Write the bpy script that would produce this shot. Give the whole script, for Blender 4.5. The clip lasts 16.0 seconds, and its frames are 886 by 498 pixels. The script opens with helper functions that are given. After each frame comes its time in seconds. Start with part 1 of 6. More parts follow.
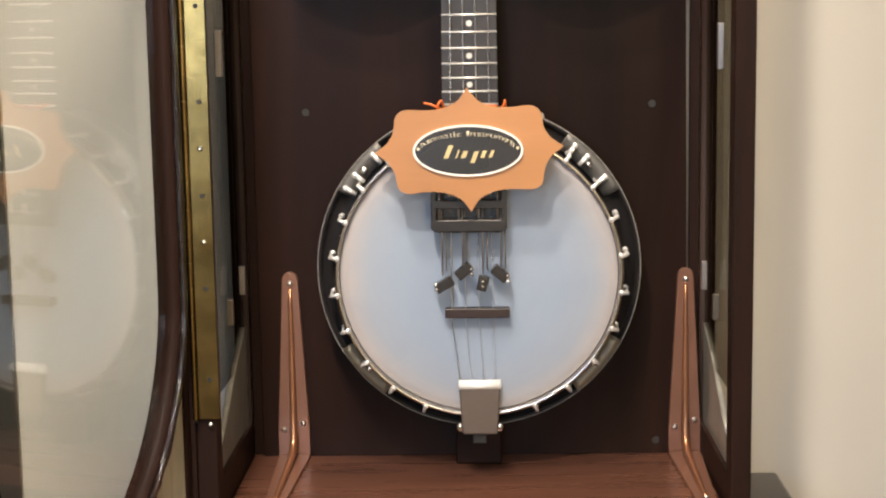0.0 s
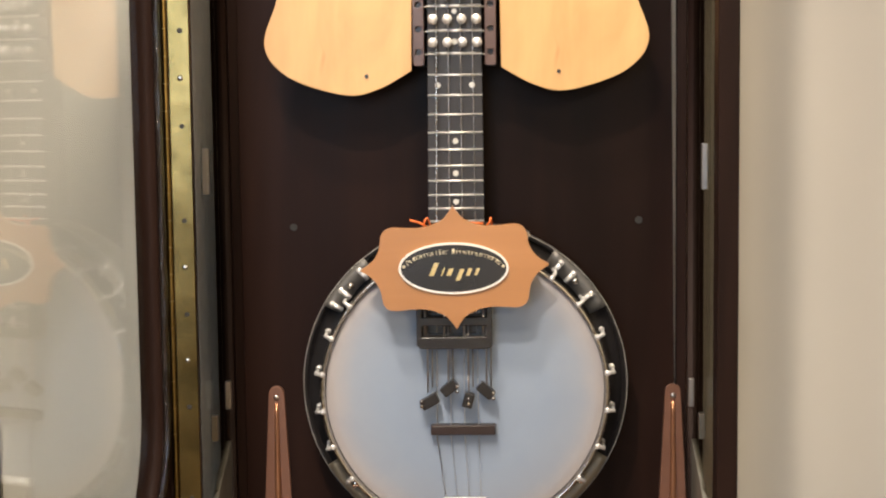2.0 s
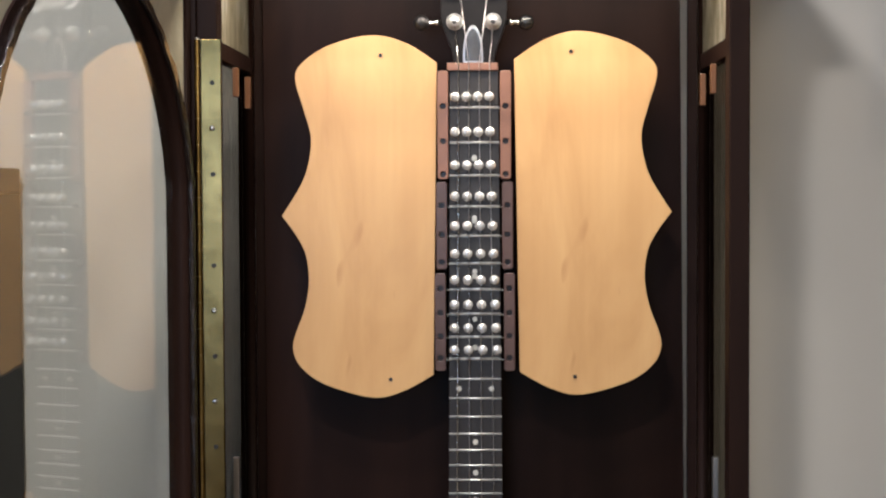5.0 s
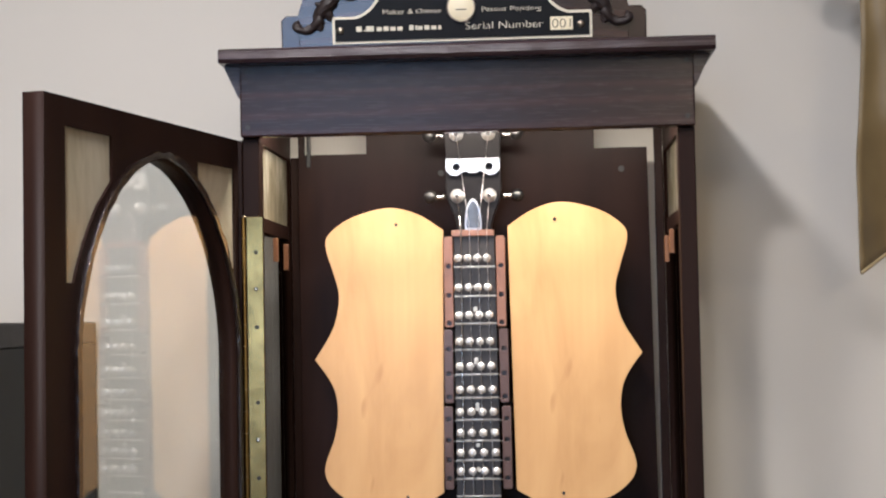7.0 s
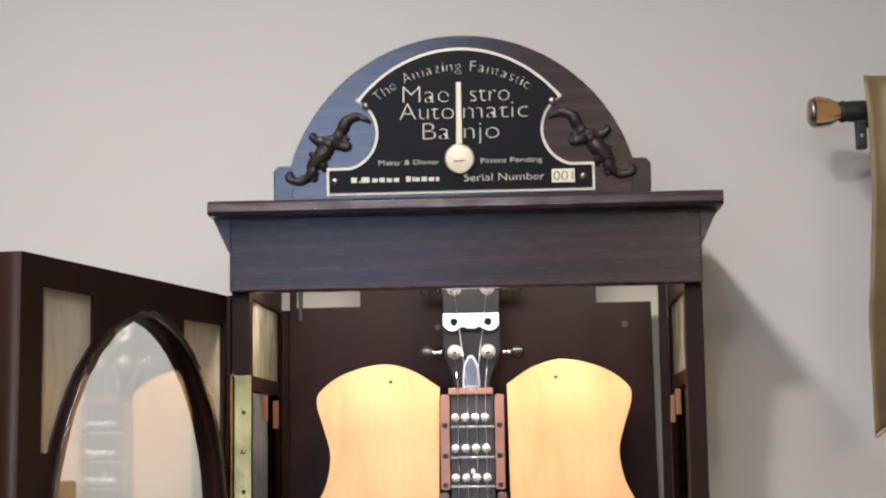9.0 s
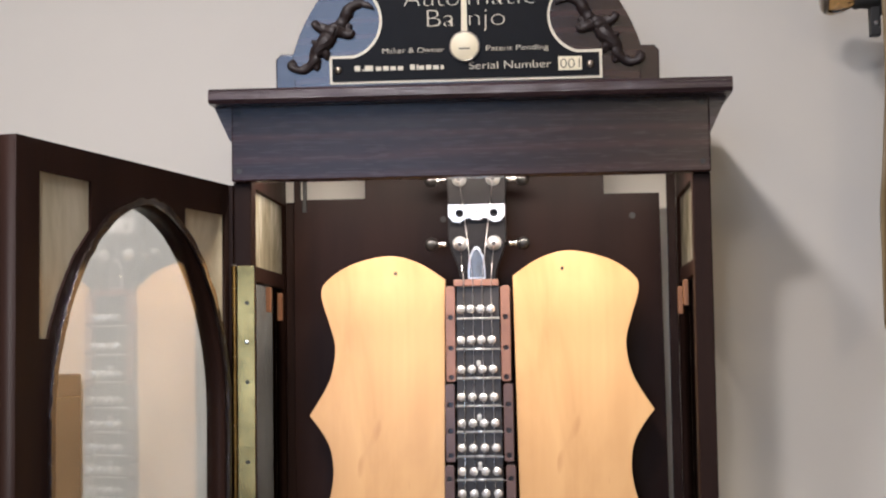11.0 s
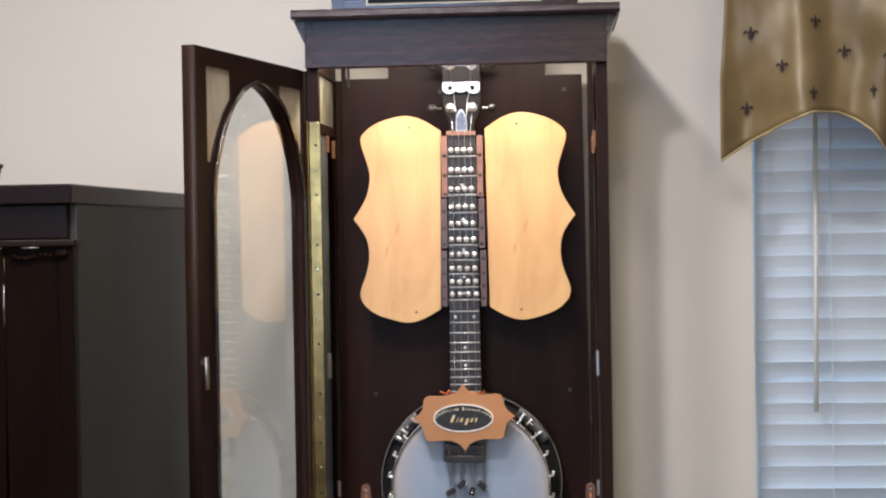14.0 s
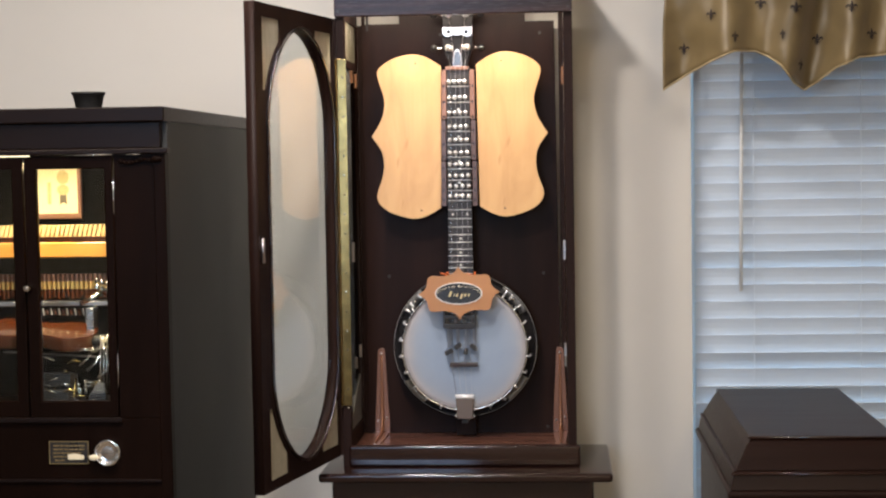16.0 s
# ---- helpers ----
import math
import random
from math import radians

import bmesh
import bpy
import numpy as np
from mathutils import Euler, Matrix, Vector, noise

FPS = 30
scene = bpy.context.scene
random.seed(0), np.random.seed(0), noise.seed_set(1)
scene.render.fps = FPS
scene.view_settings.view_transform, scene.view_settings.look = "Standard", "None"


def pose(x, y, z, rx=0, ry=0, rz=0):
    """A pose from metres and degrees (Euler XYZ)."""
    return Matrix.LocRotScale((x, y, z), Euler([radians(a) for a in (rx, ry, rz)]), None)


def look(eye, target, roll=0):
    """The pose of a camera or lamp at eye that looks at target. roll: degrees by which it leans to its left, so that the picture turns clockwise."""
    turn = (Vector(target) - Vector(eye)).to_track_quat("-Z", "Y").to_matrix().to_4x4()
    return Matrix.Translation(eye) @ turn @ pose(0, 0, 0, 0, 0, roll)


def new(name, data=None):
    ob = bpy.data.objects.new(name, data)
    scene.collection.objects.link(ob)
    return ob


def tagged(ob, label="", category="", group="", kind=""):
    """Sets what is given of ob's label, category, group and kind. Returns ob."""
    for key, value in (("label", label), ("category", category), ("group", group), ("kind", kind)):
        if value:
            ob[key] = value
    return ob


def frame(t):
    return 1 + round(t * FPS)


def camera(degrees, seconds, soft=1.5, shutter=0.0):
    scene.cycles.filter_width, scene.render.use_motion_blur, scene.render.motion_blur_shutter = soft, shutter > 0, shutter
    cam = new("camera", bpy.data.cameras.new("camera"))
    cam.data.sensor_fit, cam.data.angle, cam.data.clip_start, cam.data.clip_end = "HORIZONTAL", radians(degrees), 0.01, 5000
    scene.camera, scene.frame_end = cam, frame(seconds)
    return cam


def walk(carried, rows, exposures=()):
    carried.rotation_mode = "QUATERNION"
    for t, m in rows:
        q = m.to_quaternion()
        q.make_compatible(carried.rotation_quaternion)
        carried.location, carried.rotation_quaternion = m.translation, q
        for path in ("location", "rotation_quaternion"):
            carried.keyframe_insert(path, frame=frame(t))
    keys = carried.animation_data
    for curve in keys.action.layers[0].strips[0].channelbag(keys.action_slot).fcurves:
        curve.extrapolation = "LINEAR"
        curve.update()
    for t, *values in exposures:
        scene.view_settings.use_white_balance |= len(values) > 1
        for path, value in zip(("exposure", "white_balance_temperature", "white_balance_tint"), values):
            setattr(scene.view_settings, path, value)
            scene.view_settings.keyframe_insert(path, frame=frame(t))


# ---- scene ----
# The lens and the path: seconds, eye in metres, yaw, pitch and roll in degrees.
cam = camera(31.29, 16.0, soft=2.2)
ROWS = [
    (0.00, 0.0138, -1.6728, 1.3267, 1.404, -8.516, 0.903),
    (0.50, 0.0064, -1.6749, 1.3284, 0.909, -8.029, 0.747),
    (1.00, -0.0013, -1.6811, 1.3217, 0.726, -7.008, 0.661),
    (1.50, 0.0133, -1.6818, 1.3379, 1.025, -6.570, 0.654),
    (2.00, 0.0366, -1.6706, 1.3596, 1.719, -5.462, 0.672),
    (2.50, 0.0247, -1.6721, 1.3898, 1.300, -4.838, 0.380),
    (3.00, 0.0383, -1.6763, 1.4090, 1.742, -3.590, 0.190),
    (3.50, 0.0326, -1.6848, 1.4692, 1.960, -3.428, 0.315),
    (4.00, 0.0453, -1.6883, 1.5029, 2.677, -2.291, 0.291),
    (4.50, 0.0104, -1.6885, 1.5735, 1.568, -2.593, 0.205),
    (7.00, 0.0843, -2.0484, 1.6053, 3.588, 2.586, 1.105),
    (7.50, 0.0789, -2.0145, 1.6154, 3.640, 3.666, 1.129),
    (8.00, 0.0752, -1.9926, 1.6253, 3.308, 5.198, 0.964),
    (9.25, 0.0770, -1.9750, 1.6480, 3.350, 7.300, 0.800),
    (10.50, 0.0781, -1.9656, 1.6425, 3.453, 5.572, 0.684),
    (11.00, 0.0857, -1.9516, 1.6252, 3.856, 3.946, 0.839),
    (11.50, 0.0865, -1.9507, 1.6205, 3.625, 2.224, 1.148),
    (12.00, 0.0887, -1.9806, 1.6151, 3.298, 1.466, 1.284),
    (12.50, 0.0847, -2.0472, 1.6137, 3.521, 1.004, 1.612),
    (13.00, 0.0944, -2.3025, 1.5976, 3.411, 0.792, 1.463),
    (13.50, 0.1262, -2.6913, 1.5448, 3.503, 0.378, 1.325),
    (14.00, 0.1729, -2.9935, 1.5393, 4.084, -0.762, 0.945),
    (14.50, 0.1921, -3.2676, 1.5481, 4.067, -1.820, 0.889),
    (15.00, 0.2102, -3.4965, 1.5386, 3.953, -2.474, 1.055),
    (15.50, 0.2220, -3.7461, 1.5214, 3.815, -2.901, 1.121),
    (16.00, 0.2335, -3.7636, 1.4952, 4.172, -3.135, 0.926),
]
walk(cam, [(t, pose(x, y, z, 90 + pitch, roll, yaw)) for t, x, y, z, yaw, pitch, roll in ROWS],
     exposures=[(0.0, 0.24, 6500, 12), (2.5, -0.13, 6650, 12), (3.0, -0.23, 6600, 11.5), (3.5, -0.49, 6750, 11), (4.0, -0.67, 6000, 11), (4.5, -0.9, 5580, 11), (7.0, -0.56, 5530, 14), (8.0, -0.5, 5470, 14), (10.5, -0.58, 5570, 15), (12.5, -0.55, 5620, 17), (13.0, -0.54, 5620, 14.5), (13.5, -0.47, 5450, 14), (14.5, -0.38, 5800, 14), (16.0, -0.38, 5870, 14)])

# ---- light ----
world = bpy.data.worlds.new("dusk")
scene.world = world
world.use_nodes = True
wn = world.node_tree
sky = wn.nodes.new("ShaderNodeTexSky")
sky.sky_type = "NISHITA"
sky.sun_disc = False
sky.sun_elevation, sky.sun_rotation = radians(30), radians(200)
wn.links.new(sky.outputs["Color"], wn.nodes["Background"].inputs["Color"])
wn.nodes["Background"].inputs["Strength"].default_value = 0.15


def area_light(name, m, sx, sy, watts, color):
    data = bpy.data.lights.new(name, "AREA")
    data.shape, data.size, data.size_y, data.energy, data.color = "RECTANGLE", sx, sy, watts, color
    ob = new(name, data)
    ob.matrix_world = m
    return ob


# Recessed ceiling lights, cool fill from a made-up window in the opposite wall, the warm strip
# behind the banjo cabinet's fascia and the lamp inside the violin cabinet.
WARM = (1.0, 0.885, 0.74)
# Amber tint of the left and far lamps, chosen as warm fill for shadows.
AMBER_FILL = (1.0, 0.79, 0.50)
LAMPS = ((-1.35, -2.1, 23, AMBER_FILL), (-0.33, -1.0, 22, WARM), (-0.28, -1.64, 47, WARM), (-0.07, -2.29, 22, WARM), (1.2, -5.2, 135, AMBER_FILL))
for lx, ly, watts, glow in LAMPS:
    area_light("ceiling_downlight", look((lx, ly, 2.70), (lx, ly, 0)), 0.13, 0.13, watts, glow)
# Blue fill and sheen, added in the made-up south window.
area_light("cool_fill_south", look((-0.95, -5.96, 1.85), (-0.95, 0, 1.85)), 1.4, 1.5, 60, (0.5, 0.72, 1.0))
area_light("daylight_north_window", look((1.03, 0.34, 1.3), (1.03, 0, 1.3)), 0.9, 1.4, 8.5, (0.62, 0.9, 1.0))
area_light("cabinet_strip_light", look((0.0, -0.160, 1.876), (0.0, -0.03, 1.45)), 0.484, 0.02, 4.6, (1.0, 0.83, 0.60))
area_light("violin_cabinet_lamp", look((-0.785, -0.700, 1.518), (-0.785, -0.672, 1.0)), 0.31, 0.02, 4.6, (1.0, 0.73, 0.34))

# ---- materials ----
def material(name, color, rough=0.5, metal=0.0, coat=0.0):
    mat = bpy.data.materials.new(name)
    mat.use_nodes = True
    nt = mat.node_tree
    b = nt.nodes["Principled BSDF"]
    b.inputs["Base Color"].default_value = (*color, 1)
    b.inputs["Roughness"].default_value = rough
    b.inputs["Metallic"].default_value = metal
    b.inputs["Coat Weight"].default_value = coat
    b.inputs["Coat Roughness"].default_value = 0.12
    return mat, nt, b


def coords(nt, scale=(1, 1, 1), kind="Object", rot=(0, 0, 0)):
    tc = nt.nodes.new("ShaderNodeTexCoord")
    mp = nt.nodes.new("ShaderNodeMapping")
    mp.inputs["Scale"].default_value = scale
    mp.inputs["Rotation"].default_value = rot
    nt.links.new(tc.outputs[kind], mp.inputs["Vector"])
    return mp.outputs["Vector"]


def noise_tex(nt, vec, scale, detail=4.0, rough=0.55, distort=0.0):
    n = nt.nodes.new("ShaderNodeTexNoise")
    n.inputs["Scale"].default_value = scale
    n.inputs["Detail"].default_value = detail
    n.inputs["Roughness"].default_value = rough
    n.inputs["Distortion"].default_value = distort
    nt.links.new(vec, n.inputs["Vector"])
    return n.outputs["Fac"]


def ramp(nt, fac, stops):
    r = nt.nodes.new("ShaderNodeValToRGB")
    el = r.color_ramp.elements
    el[0].position, el[0].color = stops[0][0], (*stops[0][1], 1)
    el[1].position, el[1].color = stops[-1][0], (*stops[-1][1], 1)
    for p, c in stops[1:-1]:
        e = el.new(p)
        e.color = (*c, 1)
    nt.links.new(fac, r.inputs["Fac"])
    return r.outputs["Color"]


def mix(nt, fac, a, b, mode="MIX"):
    m = nt.nodes.new("ShaderNodeMix")
    m.data_type, m.blend_type = "RGBA", mode
    if isinstance(fac, float):
        m.inputs[0].default_value = fac
    else:
        nt.links.new(fac, m.inputs[0])
    nt.links.new(a, m.inputs[6])
    nt.links.new(b, m.inputs[7])
    return m.outputs[2]


def relief(nt, b, fac, strength=0.2, dist=0.002):
    bp = nt.nodes.new("ShaderNodeBump")
    bp.inputs["Strength"].default_value = strength
    bp.inputs["Distance"].default_value = dist
    nt.links.new(fac, bp.inputs["Height"])
    nt.links.new(bp.outputs["Normal"], b.inputs["Normal"])


def rough_from(nt, b, fac, lo, hi):
    m = nt.nodes.new("ShaderNodeMapRange")
    m.inputs["To Min"].default_value, m.inputs["To Max"].default_value = lo, hi
    nt.links.new(fac, m.inputs["Value"])
    nt.links.new(m.outputs["Result"], b.inputs["Roughness"])


def wood(name, dark, light, grain="Z", rough=(0.3, 0.45), coat=0.15, fine=1.0, relief_amount=0.12, figure=0.5, gloss=0.5):
    """Stained wood: long streaks along one axis, broad figure and fine pores."""
    mat, nt, b = material(name, light, 0.4, 0.0, coat)
    sc = {"X": (1.2, 22, 22), "Y": (22, 1.2, 22), "Z": (22, 22, 1.2)}[grain]
    sf = {"X": (0.8, 5, 5), "Y": (5, 0.8, 5), "Z": (5, 5, 0.8)}[grain]
    streak = noise_tex(nt, coords(nt, sc), 3.0 * fine, 6, 0.6, 0.4)
    broad = noise_tex(nt, coords(nt, sf), 1.6, 3, 0.5, 1.5)
    c1 = ramp(nt, streak, [(0.25, dark), (0.75, light)])
    mid = tuple((a + c) / 2 for a, c in zip(dark, light))
    c2 = ramp(nt, broad, [(0.3, dark), (0.55, mid), (0.75, light)])
    nt.links.new(mix(nt, figure, c1, c2), b.inputs["Base Color"])
    rough_from(nt, b, streak, *rough)
    b.inputs["Specular IOR Level"].default_value = gloss
    relief(nt, b, streak, relief_amount, 0.001)
    return mat


def plain(name, color, rough=0.5, metal=0.0, coat=0.0, vary=0.15, scale=30.0, bump=0.05, spread=0.12):
    """One colour with slight mottling, uneven gloss and fine relief."""
    mat, nt, b = material(name, color, rough, metal, coat)
    n = noise_tex(nt, coords(nt), scale, 5)
    big = noise_tex(nt, coords(nt), scale / 9, 3)
    lo, hi = tuple(c * (1 - vary) for c in color), tuple(min(1, c * (1 + vary)) for c in color)
    c = mix(nt, 0.5, ramp(nt, n, [(0.3, lo), (0.7, hi)]), ramp(nt, big, [(0.3, lo), (0.7, hi)]))
    nt.links.new(c, b.inputs["Base Color"])
    rough_from(nt, b, big, max(0.02, rough - spread), min(1, rough + spread))
    if bump:
        relief(nt, b, n, bump, 0.001)
    return mat


def glass(name, color=(1, 1, 1), rough=0.0, ior=1.45):
    mat, nt, b = material(name, color, rough)
    b.inputs["Transmission Weight"].default_value = 1.0
    b.inputs["IOR"].default_value = ior
    return mat


def thin_glass(name, tint=(0.96, 0.98, 0.97), gloss=0.035):
    """A thin sheet: mostly clear, with a mirror reflection on top."""
    mat = bpy.data.materials.new(name)
    mat.use_nodes = True
    nt = mat.node_tree
    nt.nodes.clear()
    out = nt.nodes.new("ShaderNodeOutputMaterial")
    tr = nt.nodes.new("ShaderNodeBsdfTransparent")
    tr.inputs["Color"].default_value = (*tint, 1)
    gl = nt.nodes.new("ShaderNodeBsdfGlossy")
    gl.inputs["Roughness"].default_value = 0.0
    mx = nt.nodes.new("ShaderNodeMixShader")
    mx.inputs["Fac"].default_value = gloss
    nt.links.new(tr.outputs["BSDF"], mx.inputs[1])
    nt.links.new(gl.outputs["BSDF"], mx.inputs[2])
    nt.links.new(mx.outputs["Shader"], out.inputs["Surface"])
    return mat


MAHOGANY = wood("dark_mahogany", (0.0090, 0.0042, 0.0031), (0.0240, 0.0108, 0.0078), "Z", (0.42, 0.58), 0.0, gloss=0.10)
MAHOGANY_X = wood("dark_mahogany_across", (0.008, 0.0038, 0.0045), (0.026, 0.012, 0.013), "X", (0.10, 0.22), 0.04, gloss=0.45)
BACK_WOOD = wood("back_board_stain", (0.0080, 0.0037, 0.0027), (0.0245, 0.0111, 0.0080), "Z", (0.30, 0.46), 0.0, 0.55, 0.10, 0.72, gloss=0.08)
SILL_WOOD = wood("dark_varnished_rail", (0.010, 0.0047, 0.0038), (0.025, 0.0113, 0.0088), "X", (0.06, 0.14), 0.0, gloss=0.5)
FLOOR_WOOD = wood("cabinet_floor_stain", (0.062, 0.026, 0.017), (0.130, 0.055, 0.035), "X", (0.2, 0.36), 0.2)
OLD_X = wood("piano_mahogany_across", (0.0036, 0.0017, 0.0012), (0.0105, 0.0048, 0.0032), "X", (0.3, 0.45), 0.0, 1.0, 0.02, 0.7, 0.15)


def maple():
    """Pale board: soft cloudy figure, faint long grain and a few small brown flecks."""
    mat, nt, b = material("pale_maple", (0.56, 0.33, 0.14), 0.42, 0, 0.06)
    cloud = noise_tex(nt, coords(nt, (5, 5, 1.6)), 2.2, 4, 0.55, 1.2)
    line = noise_tex(nt, coords(nt, (60, 60, 1.0)), 1.6, 4, 0.6, 0.3)
    fleck = noise_tex(nt, coords(nt, (1, 1, 0.55)), 26, 2, 0.4, 0.6)
    base = ramp(nt, cloud, [(0.28, (0.485, 0.268, 0.098)), (0.5, (0.57, 0.332, 0.132)), (0.72, (0.635, 0.388, 0.165))])
    grain = ramp(nt, line, [(0.35, (0.968, 0.958, 0.945)), (0.62, (1.0, 1.0, 1.0))])
    spot = ramp(nt, fleck, [(0.24, (0.70, 0.60, 0.50)), (0.31, (1.0, 1.0, 1.0))])
    nt.links.new(mix(nt, 1.0, mix(nt, 1.0, base, grain, "MULTIPLY"), spot, "MULTIPLY"), b.inputs["Base Color"])
    rough_from(nt, b, cloud, 0.33, 0.48)
    relief(nt, b, line, 0.04, 0.001)
    return mat


MAPLE = maple()
PLAQUE_WOOD = wood("varnished_maple_plaque", (0.36, 0.16, 0.055), (0.46, 0.215, 0.08), "X", (0.3, 0.42), 0.2, 0.7, 0.03)
EBONY = wood("ebony_fingerboard", (0.008, 0.006, 0.006), (0.03, 0.024, 0.022), "Z", (0.35, 0.5), 0.0)
NECK_WOOD = wood("dark_neck", (0.012, 0.006, 0.005), (0.03, 0.013, 0.01), "Z")
OLD_OAK = wood("piano_mahogany", (0.0042, 0.0021, 0.0014), (0.0092, 0.0042, 0.0027), "Z", (0.25, 0.4), 0.0, gloss=0.03)
WORN_EDGE = wood("worn_cornice", (0.009, 0.0042, 0.005), (0.06, 0.034, 0.039), "X", (0.14, 0.4), 0.04, 1.8, 0.6, 0.35, 0.4)
GRAM_WOOD = wood("gramophone_mahogany", (0.0085, 0.0038, 0.0026), (0.0185, 0.0080, 0.0055), "X", (0.32, 0.44), 0.0, 1.0, 0.02, 0.7, 0.10)
# Violin cabinet sides: the dull tone of an unlit face put into the colour.
GREY_SIDE = plain("unlit_side_tone", (0.0165, 0.0160, 0.0138), 0.62, 0, 0.0, 0.15, 14)
NICKEL = plain("nickel", (0.72, 0.70, 0.67), 0.16, 1.0, 0, 0.06, 60, 0.03, 0.06)
# Near-white colour stands in for the lamp's glare on the rolled lip.
LIP_WHITE = plain("glare_white_metal", (0.97, 0.97, 0.96), 0.3, 0.25, 0, 0.02, 60, 0.02)
HOOK_NICKEL = plain("bright_hook_nickel", (0.88, 0.88, 0.88), 0.22, 0.65, 0, 0.04, 60, 0.02, 0.06)
PLUNGER = plain("bright_plunger_metal", (0.95, 0.95, 0.95), 0.2, 0.7, 0, 0.06, 90, 0.08)
POLISHED = plain("polished_white_metal", (0.80, 0.80, 0.79), 0.38, 0.65, 0, 0.03, 60, 0.02, 0.08)
STEEL = plain("brushed_steel", (0.55, 0.52, 0.50), 0.3, 1.0, 0, 0.1, 80)
DARK_NICKEL = plain("tarnished_nickel", (0.30, 0.26, 0.21), 0.35, 1.0, 0, 0.2, 60)
HINGE_BRASS = plain("aged_hinge_brass", (0.172, 0.118, 0.042), 0.22, 1.0, 0, 0.75, 26, 0.5, 0.14)
BRASS = plain("polished_brass", (0.62, 0.46, 0.17), 0.22, 1.0, 0, 0.15, 40, 0.05, 0.1)
COPPER_PAINT = plain("copper_brown_enamel", (0.19, 0.092, 0.062), 0.32, 0.35, 0.3, 0.1, 50)
COPPER = plain("bright_copper", (0.42, 0.20, 0.11), 0.3, 0.8, 0, 0.2, 50)
LEATHER = plain("copper_brown_plastic", (0.205, 0.095, 0.060), 0.42, 0, 0.15, 0.15, 60)
# Darker copy for the lower units: the strip light's falloff is in the colour.
SHADED_STRIP = plain("shaded_red_brown_plastic", (0.085, 0.045, 0.037), 0.42, 0, 0.15, 0.2, 60)
BLACK = plain("black_lacquer", (0.012, 0.011, 0.011), 0.28, 0, 0.3, 0.2, 40)
GLOSS_BEAD = plain("dark_varnished_bead", (0.010, 0.006, 0.005), 0.08, 0, 1.0, 0.2, 90, 1.0, 0.04)
GLOSS_BEAD.node_tree.nodes["Principled BSDF"].inputs["Coat Roughness"].default_value = 0.05
for bump in [n for n in GLOSS_BEAD.node_tree.nodes if n.type == "BUMP"]:
    bump.inputs["Distance"].default_value = 0.004
HEAD_BLACK = plain("black_head_veneer", (0.016, 0.0145, 0.015), 0.32, 0, 0, 0.2, 40)
HEAD_BLACK.node_tree.nodes["Principled BSDF"].inputs["Specular IOR Level"].default_value = 0.1
EDGE_LINE = plain("thin_grey_binding", (0.34, 0.33, 0.31), 0.4, 0, 0, 0.1, 60)
GREY_METAL = plain("dull_grey_metal", (0.11, 0.106, 0.103), 0.48, 0.4, 0, 0.2, 40)
DULL_METAL = plain("dull_flange_metal", (0.19, 0.165, 0.122), 0.5, 0.4, 0, 0.2, 40)
LETTER_CREAM = plain("pale_gold_lettering", (0.62, 0.57, 0.45), 0.5, 0.1, 0, 0.08, 90)
DIAL_BLACK = plain("black_dial_enamel", (0.008, 0.008, 0.009), 0.4, 0, 0, 0.2, 40)
DIAL_BLACK.node_tree.nodes["Principled BSDF"].inputs["Specular IOR Level"].default_value = 0.08
MATT_BLACK = plain("matt_black", (0.014, 0.013, 0.012), 0.6, 0, 0, 0.2, 40)


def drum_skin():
    """Head with cool daylight and a warm reflection near the hoop put into its colour, faintly smudged."""
    mat, nt, b = material("light_tinted_drum_head", (0.3, 0.35, 0.42), 0.5)
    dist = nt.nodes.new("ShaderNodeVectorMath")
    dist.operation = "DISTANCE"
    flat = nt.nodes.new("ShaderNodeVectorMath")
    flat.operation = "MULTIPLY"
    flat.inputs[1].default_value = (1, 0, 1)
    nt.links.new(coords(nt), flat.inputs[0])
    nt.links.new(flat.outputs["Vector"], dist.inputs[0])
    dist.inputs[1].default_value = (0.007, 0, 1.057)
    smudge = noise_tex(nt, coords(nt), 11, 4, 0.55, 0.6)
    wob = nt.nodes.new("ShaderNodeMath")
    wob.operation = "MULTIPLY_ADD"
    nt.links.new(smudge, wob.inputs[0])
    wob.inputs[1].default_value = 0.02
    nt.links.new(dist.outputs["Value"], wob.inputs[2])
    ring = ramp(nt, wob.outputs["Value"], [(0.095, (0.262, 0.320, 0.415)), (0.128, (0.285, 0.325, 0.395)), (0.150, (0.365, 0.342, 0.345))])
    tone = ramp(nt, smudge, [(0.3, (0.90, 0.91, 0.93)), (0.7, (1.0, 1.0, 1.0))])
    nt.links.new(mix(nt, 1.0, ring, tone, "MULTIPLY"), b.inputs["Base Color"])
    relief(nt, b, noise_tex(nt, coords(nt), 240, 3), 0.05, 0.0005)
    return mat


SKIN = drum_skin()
CREAM = plain("cream_inlay", (0.72, 0.64, 0.45), 0.45, 0, 0.1, 0.08, 60)
GILT = plain("gold_leaf_paint", (0.66, 0.52, 0.25), 0.38, 0.4, 0, 0.12, 90)
WHITE_TRIM = plain("white_line", (0.8, 0.78, 0.74), 0.45, 0, 0, 0.05, 60)
IVORY = plain("pearl_dot", (0.62, 0.6, 0.55), 0.3, 0, 0.3, 0.1, 80)
SMOKE = plain("smoked_plastic", (0.013, 0.010, 0.0085), 0.3, 0, 0.0, 0.2, 60)
PAINT = plain("greige_wall_paint", (0.58, 0.55, 0.495), 0.75, 0, 0, 0.025, 5, 0.06, 0.06)
CEILING_PAINT = plain("ceiling_paint", (0.75, 0.74, 0.71), 0.85, 0, 0, 0.03, 8)
